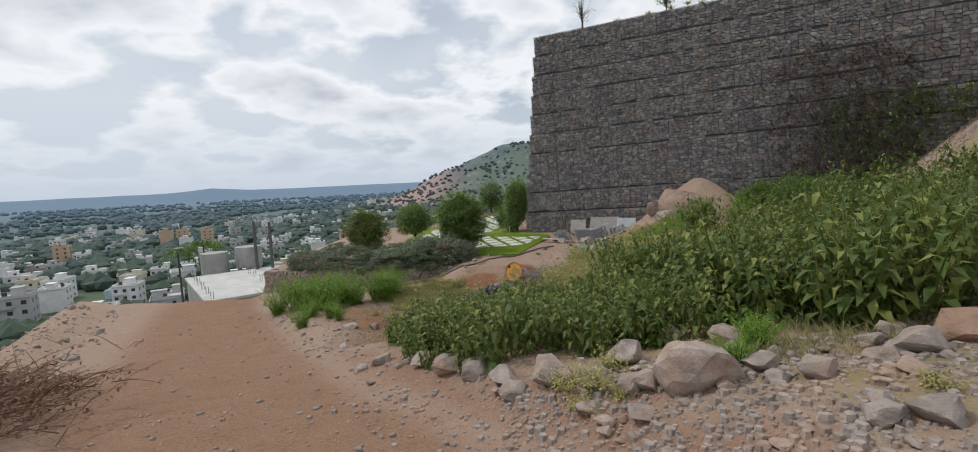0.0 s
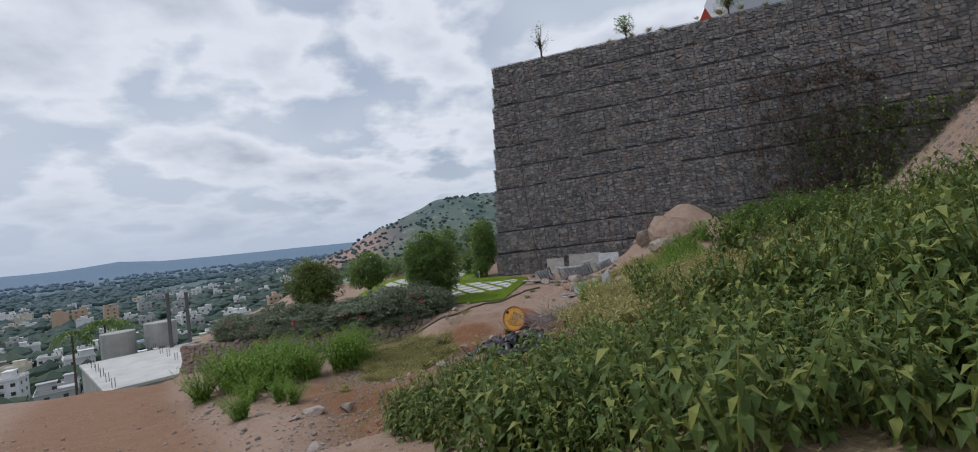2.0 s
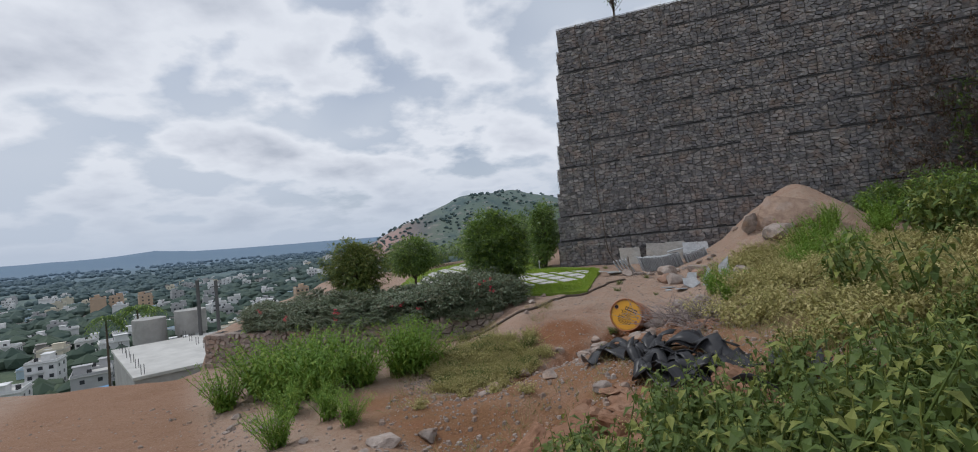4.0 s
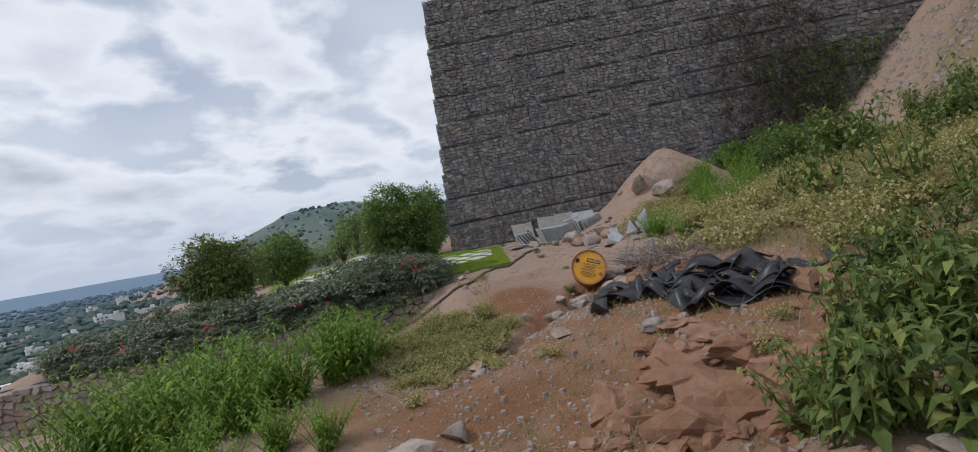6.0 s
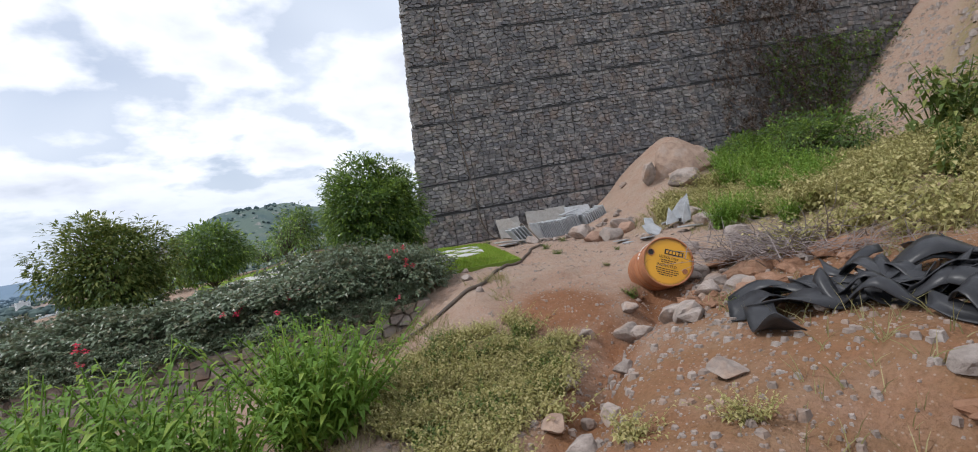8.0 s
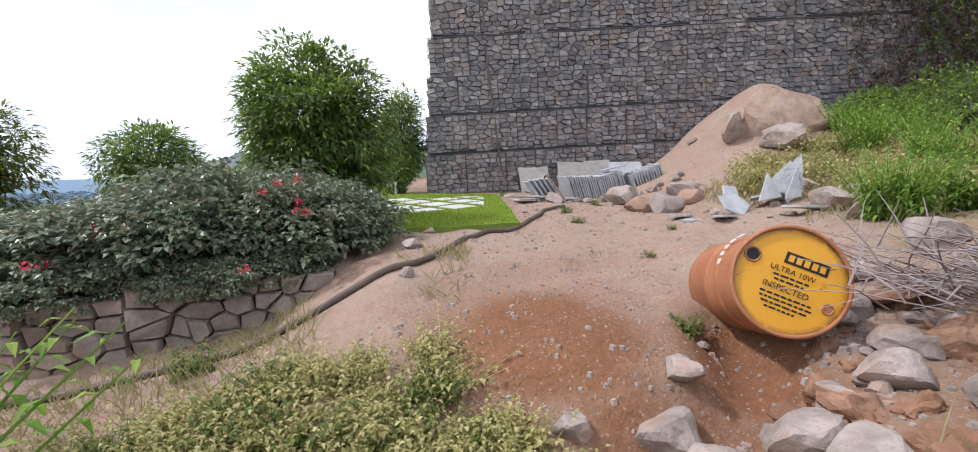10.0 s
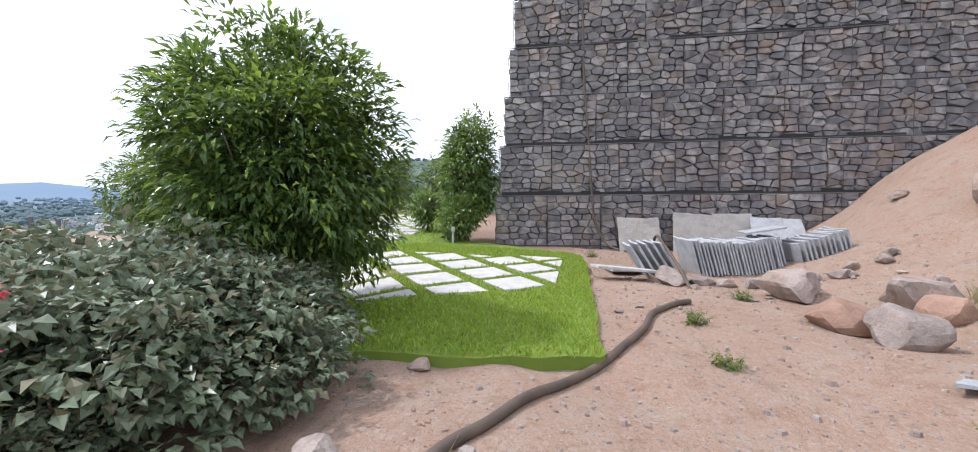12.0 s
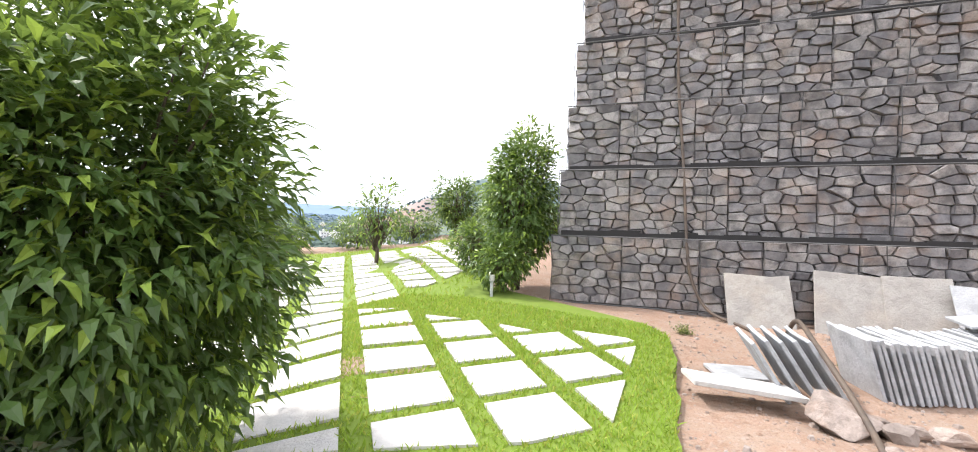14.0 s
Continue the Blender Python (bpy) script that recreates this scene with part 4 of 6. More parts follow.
def shrub_mesh(seed, rx, ry, rz, tips, per, leaf_len, leaf_w, mat, squash=True):
    r = random.Random(seed)
    soup = Soup()
    pts = crown_points(r, tips, rx, ry, rz, 0.45)
    leafy(r, [(Vector((p.x, p.y, abs(p.z) if squash and p.z < -0.3 * rz else p.z)), d) for p, d in pts], per, leaf_len, leaf_w, soup, leaf_len)
    return soup.mesh("leaves", mat)


def stem_mesh(seed, rx, rz, count, mat=None):
    r = random.Random(seed)
    soup = Soup()
    for _ in range(count):
        a = r.uniform(0, 6.28)
        k = r.uniform(0.4, 0.9)
        soup.tube([(0, 0, -0.05), (0.4 * rx * math.cos(a), 0.4 * rx * math.sin(a), 0.5 * rz * k), (rx * k * math.cos(a), rx * k * math.sin(a), rz * k)], [0.014, 0.010, 0.004], 4)
    return soup.mesh("stems", mat or BARK)


HEDGE_LEAVES = [shrub_mesh(50 + k, 0.85, 0.80, 0.62, 480, 10, 0.072, 0.046, LEAF_HEDGE) for k in range(3)]
HEDGE_STEMS = stem_mesh(55, 0.7, 0.6, 14)
PETALS = []
for k in range(2):
    soup = Soup()
    r = random.Random(80 + k)
    for c in range(3):
        o = Vector((r.uniform(-0.14, 0.14), r.uniform(-0.08, 0.08), r.uniform(-0.1, 0.1)))
        for _ in range(14):
            d = Vector((r.gauss(0, 1), r.gauss(0, 1), r.gauss(0, 1))).normalized()
            soup.leaf(o + d * 0.015, d, Vector((0, 0, 1)), 0.030, 0.024)
    PETALS.append(soup.mesh("blossom", PETAL))


def hedge_shrub(x, y, k, s=1.0, flowers=0, zs=1.0):
    h = thing("bougainvillea", x, y, ground(x, y) + 0.30 * s, "dense dusty dark green hedge shrub with crimson blossoms" if flowers else "dense dusty dark green hedge shrub over a stone wall", "shrub", "hedge along the raised bed", rz=rng.uniform(0, 360))
    h.scale = (s, s, s * zs)
    part_mesh("leaves", HEDGE_LEAVES[k % 3], h)
    st = tagged(part_mesh("stems", HEDGE_STEMS, h), kind="stuff")
    st.location = (0, 0, -0.35)
    inv = h.matrix_basis.to_3x3().inverted()
    for f in range(flowers):
        b = part_mesh("blossom", PETALS[f % 2], h, "crimson bracts")
        w = Vector((rng.uniform(-0.6, 0.6), -0.75 + rng.uniform(-0.1, 0.15), rng.uniform(0.0, 0.5)))
        b.location = inv @ w
    return h


spots = [(-1.15, 17.05, 0.85, 0), (-1.15, 17.7, 0.9, 0), (-1.65, 16.8, 1.0, 2), (-2.3, 16.95, 1.1, 0), (-3.1, 17.15, 1.1, 2), (-1.7, 17.6, 1.15, 0), (-2.7, 17.9, 1.1, 0), (-3.9, 17.5, 1.1, 1), (-4.7, 17.9, 1.1, 1), (-5.5, 18.3, 1.1, 0), (-6.3, 18.7, 1.05, 1), (-7.1, 19.1, 1.0, 0), (-7.9, 19.5, 0.95, 1), (-3.7, 18.6, 1.1, 0), (-5.0, 19.2, 1.1, 0), (-6.6, 19.9, 1.1, 0), (-8.3, 20.4, 0.9, 0)]
for i, (x, y, s, fl) in enumerate(spots):
    hedge_shrub(x, y, i, s, fl, 0.86 if x > -3 else 0.70)

# shoots that hang over the face of the wall
for i in range(15):
    x = -1.55 - 0.45 * i + rng.uniform(-0.1, 0.1)
    y = float(bed_front(x)) + rng.uniform(-0.02, 0.22)
    s = rng.uniform(0.42, 0.62)
    h = hedge_shrub(x, y, i, s, 1 if i % 4 == 1 else 0, 0.8)
    h.location.z = float(np.interp(x, (-9.5, -3.4, -1.3), (-1.93, -1.60, -1.45))) + rng.uniform(-0.02, 0.12)

# ---- weeds and grass ----


def weed_mesh(seed, height, stems, leaf_len, leaf_w, mat, droop=0.5, spread=0.5, split=False):
    """A clump of leafy stems with drooping leaves in a spiral."""
    r = random.Random(seed)
    soup = Soup()
    stalks = Soup() if split else soup
    for _ in range(stems):
        a, lean = r.uniform(0, 6.28), r.uniform(0.05, spread)
        foot = Vector((r.uniform(-0.12, 0.12), r.uniform(-0.12, 0.12), -0.04))
        h = height * r.uniform(0.6, 1.1)
        top = foot + Vector((math.cos(a) * lean * h, math.sin(a) * lean * h, h))
        mid = foot.lerp(top, 0.5) + Vector((0, 0, 0.06 * h))
        th = 0.0085 * min(1.0, height / 0.7)
        stalks.tube([foot, mid, top], [th, th * 0.7, th * 0.3], 4)
        n = int(17 * h / 0.8) + 4
        for k in range(n):
            f = 0.18 + 0.82 * k / n
            p = foot.lerp(mid, f * 2) if f < 0.5 else mid.lerp(top, f * 2 - 1)
            b = k * 2.4 + r.uniform(-0.5, 0.5)
            way = Vector((math.cos(b), math.sin(b), r.uniform(-droop, 0.45)))
            size = leaf_len * (1.15 - 0.55 * f) * r.uniform(0.75, 1.2)
            soup.leaf(p, way, Vector((0, 0, 1)), size, leaf_w / leaf_len * size, 0.12, 0.45)
    return (stalks.mesh("stems", mat), soup.mesh("leaves", mat)) if split else soup.mesh("weed", mat)


LEAF_YELLOW = leaf_material("yellowing_leaf", (0.27, 0.265, 0.085), (0.38, 0.35, 0.13), (0.54, 0.47, 0.22), 0.3, 0.7, 0.3)
WEEDS = [weed_mesh(100 + k, 0.62 + 0.12 * (k % 3), 8, 0.135, 0.062, LEAF_WEED, 0.8) for k in range(4)]
BRIGHT = [weed_mesh(110 + k, 0.72, 44, 0.105, 0.036, LEAF_BRIGHT, 0.2, 0.85, True) for k in range(3)]
LOW = [weed_mesh(120 + k, 0.26, 26, 0.065, 0.040, LEAF_WEED, 0.4, 1.2) for k in range(2)]
YELLOW = [weed_mesh(125 + k, 0.26, 44, 0.050, 0.032, LEAF_YELLOW, 0.5, 1.7) for k in range(3)]


def plant(me, name, x, y, s, label, category, group, zs=1.0):
    ob = new(name, None if isinstance(me, tuple) else me)
    if isinstance(me, tuple):
        tagged(part_mesh("stems", me[0], ob), kind="stuff")
        tagged(part_mesh("leaves", me[1], ob), kind="stuff")
    ob.matrix_basis = Matrix.LocRotScale((x, y, ground(x, y)), Euler((rng.uniform(-0.12, 0.12), rng.uniform(-0.12, 0.12), rng.uniform(0, 6.28))), (s, s, s * zs))
    return tagged(ob, label, category, group)


TRODDEN = [(0.0, -0.2), (-1.1, 1.6), (-1.45, 3.1), (-2.6, 5.2), (-3.8, 6.5), (-4.35, 8.4), (-4.2, 9.3), (-3.2, 11.0), (-1.7, 12.2), (-0.4, 13.8), (0.1, 15.0), (0.7, 16.5)]


def on_path(x, y, keep=0.6):
    """Whether a place lies on the trodden line across the bank."""
    for (ax, ay), (bx, by) in zip(TRODDEN, TRODDEN[1:]):
        k = min(1, max(0, ((x - ax) * (bx - ax) + (y - ay) * (by - ay)) / ((bx - ax) ** 2 + (by - ay) ** 2)))
        if math.hypot(x - ax - k * (bx - ax), y - ay - k * (by - ay)) < keep:
            return True
    return False


W_LABEL = "tall leafy green weed with drooping leaves on a dry bank"
placed = 0
for i in range(4000):
    x, y = (rng.uniform(-2.6, 3.4), rng.uniform(4.4, 8.7)) if i < 280 else (rng.uniform(0.5, 10.5), rng.uniform(3.6, 12.5))
    if 280 > i and rng.random() < 0.18:
        continue
    u = x - float(np.interp(y, ROAD_Y, ROAD_R))
    left_edge = 1.1 + 0.25 * math.sin(y * 2.1) + (0.4 if y > 6 else 0)
    if u < left_edge or on_path(x, y):
        continue
    if y < 3.9 and x < 2.6:
        continue
    # bare cut, gully, tarpaulin and dry grass keep clear
    if y > 8.5 and x < 2.4:
        continue
    if y > 9.2 and x < 5.2 and rng.random() < 0.93:
        continue
    if placed >= 420:
        break
    placed += 1
    s = rng.uniform(0.55, 1.25) * (1.40 if x > 2.5 else 0.95)
    plant(WEEDS[i % 4], "weed" if i < 280 else "tall_weed", x, y, s, W_LABEL, "weed", "weeds on the bank")
for x, y, s in ((-1.15, 5.9, 0.75), (-0.75, 6.0, 0.9), (-0.3, 5.6, 0.95), (0.25, 5.1, 0.9), (0.6, 4.7, 0.95), (0.9, 4.4, 0.9), (-1.3, 6.7, 0.8), (-1.5, 7.3, 0.8), (-1.2, 7.6, 0.85), (-0.6, 7.2, 0.9), (0.1, 6.6, 1.0), (-0.2, 7.7, 0.9), (0.6, 7.5, 1.0)):
    plant(WEEDS[int(x * 10) % 4], "weed", x, y, s, W_LABEL, "weed", "weeds on the bank")
for x, y, s in ((-5.4, 13.6, 1.15), (-4.9, 13.4, 1.2), (-5.9, 14.0, 1.15), (-4.5, 13.9, 1.1), (-5.2, 14.4, 1.15), (-6.3, 14.6, 1.0), (-4.1, 13.5, 0.9), (-3.55, 13.9, 1.05), (-3.2, 14.1, 1.1), (-3.4, 14.5, 1.0), (-4.6, 12.9, 0.8), (-5.0, 12.4, 0.6), (-6.6, 13.9, 0.9)):
    plant(BRIGHT[int(-x * 7) % 3], "bush", x, y, s * 1.3, "feathery bright green bush in front of a stone wall", "bush", "bushes by the raised bed")
for x, y, s in ((-3.9, 11.3, 0.6), (-4.3, 11.9, 0.7), (-4.7, 11.1, 0.75), (2.6, 13.9, 0.75), (2.75, 14.15, 0.8), (3.0, 13.75, 0.6), (2.2, 12.9, 0.5), (4.9, 14.6, 1.0), (5.6, 15.0, 1.1), (6.3, 16.0, 1.1), (7.0, 16.3, 1.1), (9.3, 17.0, 1.3), (5.3, 13.9, 1.1), (6.1, 14.4, 1.0), (4.5, 13.6, 0.8), (8.2, 17.3, 1.0), (8.8, 16.4, 1.1)):
    plant(BRIGHT[int(x * 7) % 3], "bush", x, y, s, "bright green bush among dry grass", "bush", "bushes on the slope")
for x, y, s in ((2.1, 3.55, 0.9), (2.2, 3.7, 0.8), (1.75, 3.15, 0.6), (1.8, 3.3, 0.5)):
    plant(BRIGHT[0], "bush", x, y, s * 0.55, "small bright green seedling among rocks", "weed", "seedlings among the rocks")
for i in range(300):
    x, y = (rng.uniform(-2.9, -0.75), rng.uniform(12.9, 15.1)) if i < 290 else (rng.uniform(-3.9, 0.2), rng.uniform(11.5, 15.3))
    if y > bed_front(x) - 0.55 or on_path(x, y, 0.32) or ((x + 0.35) / 0.62) ** 2 + ((y - 14.35) / 0.72) ** 2 < 1 or (x > -0.65 and y > 12.9) or float(gully(x, y)) < 0.30 or y > 14.75:
        continue
    plant(LOW[0] if i % 7 == 0 else YELLOW[i % 3], "low_weed", x, y, rng.uniform(0.55, 1.0), "low straggling yellow-green weed on sandy ground", "weed", "low weeds")
for i in range(400):
    x, y = rng.uniform(0.9, 7.5), rng.uniform(9.6, 17.4)
    if x < 1.25 + 0.50 * max(0, y - 12) or on_path(x, y) or y - 0.25 * x > 15.9 or (y > 13.6 and x < 4.2) or (x < 2.4 and 12.6 < y < 14.6):
        continue
    plant(YELLOW[i % 3], "flowering_weed", x, y, rng.uniform(1.0, 1.7), "pale yellow flowering weed on the slope", "weed", "dry flowering weeds")
for x, y, s in ((0.55, 3.55, 0.9), (0.75, 3.35, 0.95), (0.95, 3.6, 0.9), (0.6, 3.2, 0.7), (0.9, 3.15, 0.6), (2.4, 2.3, 0.6), (-0.4, 9.6, 0.7), (-0.9, 9.4, 0.8), (-1.3, 9.9, 0.7), (0.2, 10.1, 0.9), (0.6, 9.9, 0.9), (1.1, 10.0, 0.8), (-1.6, 11.4, 0.8), (-2.0, 11.9, 0.9), (-2.4, 12.6, 1.0)):
    plant(YELLOW[int(x * 9) % 3], "wilted_weed", x, y, s * 0.8, "yellowing wilted weed on dry earth", "weed", "dry flowering weeds")
for i in range(46):
    x, y = (rng.uniform(-1.9, -0.3), rng.uniform(7.9, 8.95)) if i < 26 else (rng.uniform(-0.3, 2.4), rng.uniform(8.2, 9.4))
    plant(WEEDS[i % 4], "weed", x, y, rng.uniform(0.6, 0.95), W_LABEL, "weed", "weeds on the bank")
# small green plants in the yard
for x, y, s in ((1.75, 16.9, 0.35), (2.1, 17.7, 0.4), (3.2, 18.4, 0.4), (0.55, 14.1, 0.45), (2.3, 15.9, 0.25), (3.9, 18.6, 0.5), (4.2, 20.6, 0.5), (1.3, 15.2, 0.2), (-1.75, 14.2, 0.7), (-2.3, 15.4, 0.6), (3.1, 21.6, 0.4)):
    plant(LOW[int(x * 9) % 2], "seedling", x, y, s * 1.3, "small green weed sprouting from gravel", "weed", "weeds in the yard")


def make_dry_grass():
    soup = Soup()
    spots = []
    for _ in range(30000):
        x, y = rng.uniform(-3.5, 8.0), rng.uniform(3.0, 17.5)
        u = x - float(np.interp(y, ROAD_Y, ROAD_R))
        if u < 1.4 or on_path(x, y):
            continue
        if float(bumps(x, y, 1.1, 12)) + 0.4 * float(bumps(x, y, 0.4, 13)) < 0.0:
            continue
        if y > 13 and x < 1.4 + 0.55 * (y - 12) and not (x < 0 and y < 16):
            continue
        if 8.0 < y < 13.5 and x < 1.2 and rng.random() < 0.8:
            continue
        if abs(x + 0.1) < 0.8 and abs(y - 13.5) < 0.75 or x < -0.8 and y > bed_front(x) - 0.3:
            continue
        spots.append((x, y))
    zs = land(np.array([s[0] for s in spots]), np.array([s[1] for s in spots]))
    for (x, y), z in zip(spots, zs):
        for _ in range(3):
            d = Vector((rng.gauss(0, 0.5), rng.gauss(0, 0.5), 1)).normalized()
            soup.blade(Vector((x + rng.uniform(-0.03, 0.03), y + rng.uniform(-0.03, 0.03), z - 0.01)), d, rng.uniform(0.06, 0.22), 0.007)
    tagged(new("dry_grass", soup.mesh("dry_grass", LEAF_DRY)), "thin yellow dry grass on the slope", "grass", kind="stuff")


make_dry_grass()

DEAD = Soup()
rd = random.Random(3)
for _ in range(130):
    p = Vector((rd.gauss(0, 0.38), rd.gauss(0, 0.38), rd.uniform(0.0, 0.18)))
    d = Vector((rd.gauss(0, 1), rd.gauss(0, 1), rd.uniform(0.0, 0.7))).normalized()
    q = p + d * rd.uniform(0.25, 0.6)
    DEAD.tube([p, p.lerp(q, 0.5) + Vector((0, 0, 0.04)), q], [0.006, 0.005, 0.002], 3)
    for _ in range(5):
        DEAD.leaf(p.lerp(q, rd.random()), Vector((rd.gauss(0, 1), rd.gauss(0, 1), rd.gauss(0, 0.6))), Vector((0, 0, 1)), 0.06, 0.025)
DEAD_ME = DEAD.mesh("brush", LEAF_DEAD)
for x, y, s in ((-4.9, 3.7, 1.2), (-5.3, 4.4, 1.3), (-5.8, 4.3, 1.2), (-5.2, 3.4, 1.1), (-6.3, 5.2, 1.2), (-4.7, 3.0, 1.0), (-6.0, 5.6, 1.0), (-5.7, 3.3, 1.2)):
    plant(DEAD_ME, "dead_brush", x, y, s, "heap of reddish-brown dead brush beside the track", "brush", "dead brush on the shoulder", 0.8)
TWIGS = Soup()
for _ in range(120):
    p = Vector((rd.gauss(0, 0.35), rd.gauss(0, 0.3), rd.uniform(0.0, 0.15)))
    d = Vector((rd.gauss(0.4, 1), rd.gauss(0, 1), rd.uniform(-0.1, 0.9))).normalized()
    q = p + d * rd.uniform(0.3, 0.8)
    TWIGS.tube([p, p.lerp(q, 0.5) + Vector((rd.gauss(0, 0.03), rd.gauss(0, 0.03), 0.05)), q], [0.006, 0.005, 0.002], 3)
TWIG_ME = TWIGS.mesh("twigs", plain_material("grey_twig", (0.30, 0.25, 0.235), 0.9))
for x, y, s in ((1.45, 12.9, 1.0), (1.35, 12.4, 1.0), (1.75, 12.6, 1.0), (1.6, 13.3, 0.8), (1.2, 11.9, 0.7)):
    plant(TWIG_ME, "dead_brush", x, y, s, "tangle of grey dry twigs beside a steel drum", "brush", "grey twigs by the drum", 0.75)

# ---- clods on the cut bank ----
CLOD_MAT = rock_material("clod", (0.33, 0.185, 0.115), (0.26, 0.14, 0.085), (0.18, 0.095, 0.055), (0.36, 0.24, 0.17), 0.5)
CLODS = [rock_mesh("clod", 70 + k, CLOD_MAT, 0.65, 1.1, 3) for k in range(4)]
for i in range(75):
    x, y = (rng.uniform(-2.4, 0.8), rng.uniform(8.7, 9.9)) if i < 40 else (rng.uniform(0.0, 1.3), rng.uniform(11.4, 13.4))
    if on_path(x, y, 0.9):
        continue
    s = 0.07 + rng.expovariate(8)
    ob = new("clod", CLODS[i % 4])
    ob.matrix_basis = Matrix.LocRotScale((x, y, ground(x, y) + 0.05 * s), Euler((rng.uniform(-0.4, 0.4), rng.uniform(-0.4, 0.4), rng.uniform(0, 6.28))), (s * 1.2, s, s))
    tagged(ob, "crumbling clod of red-brown earth on a cut bank", "clod", "clods on the bank")

for i in range(46):
    x, y = rng.uniform(-1.75, -0.55), rng.uniform(8.9, 10.55)
    s = 0.12 + rng.expovariate(9)
    ob = new("clod", CLODS[i % 4])
    ob.matrix_basis = Matrix.LocRotScale((x, y, ground(x, y) - 0.04 * s), Euler((rng.uniform(-0.3, 0.3), rng.uniform(-0.3, 0.3), rng.uniform(0, 6.28))), (s * 1.4, s * 1.1, s * 0.9))
    tagged(ob, "half-buried lump of red-brown earth on a crumbling cut", "clod", "clods on the bank")
# rubble on the valley shoulder and round the drum
for i in range(110):
    x, y = (rng.uniform(-7.6, -4.3), rng.uniform(3.4, 10.0)) if i < 70 else (rng.uniform(-0.3, 1.7), rng.uniform(12.3, 13.6))
    xr = float(np.interp(y, ROAD_Y, ROAD_R))
    if i < 70 and x > xr - 3.0 - 0.1 * y:
        continue
    s = min(0.34, 0.07 + rng.expovariate(13))
    if i % 3 == 0:
        ob = new("clod", CLODS[i % 4])
        ob.matrix_basis = Matrix.LocRotScale((x, y, ground(x, y) + 0.03 * s), Euler((rng.uniform(-0.4, 0.4), rng.uniform(-0.4, 0.4), rng.uniform(0, 6.28))), (s * 1.3, s, s))
        tagged(ob, "crumbling clod of red-brown earth on stony ground", "clod", "clods on the bank")
    else:
        rock(x, y, s, i, group="loose rocks along the track" if i < 70 else "rocks in the washed-out gully")
for i in range(60):
    x, y = 0.05 + rng.uniform(-0.35, 0.55), rng.uniform(13.02, 13.85)
    if on_path(x, y, 0.7) or (x > 0.30 and y > 13.30):
        continue
    s = 0.06 + rng.expovariate(12)
    if i % 3:
        ob = new("clod", CLODS[i % 4])
        ob.matrix_basis = Matrix.LocRotScale((x, y, ground(x, y) + 0.05 * s), Euler((rng.uniform(-0.4, 0.4), rng.uniform(-0.4, 0.4), rng.uniform(0, 6.28))), (s * 1.3, s, s))
        tagged(ob, "crumbling clod of red-brown earth in a washed-out gully", "clod", "clods in the gully")
    else:
        rock(x, y, s, i, group="rocks in the washed-out gully")

# ---- the steel drum ----


def text_bars(parent, lines, material, name="lettering"):
    for body, size, x, y, shear in lines:
        cu = bpy.data.curves.new(name, "FONT")
        cu.body, cu.size, cu.align_x, cu.align_y, cu.extrude = body, size, "CENTER", "CENTER", 0.0004
        tmp = bpy.data.objects.new(name, cu)
        me = bpy.data.meshes.new_from_object(tmp)
        bpy.data.objects.remove(tmp)
        me.materials.append(material)
        ob = part_mesh(name, me, parent)
        ob.location = (x, y, 0.004)


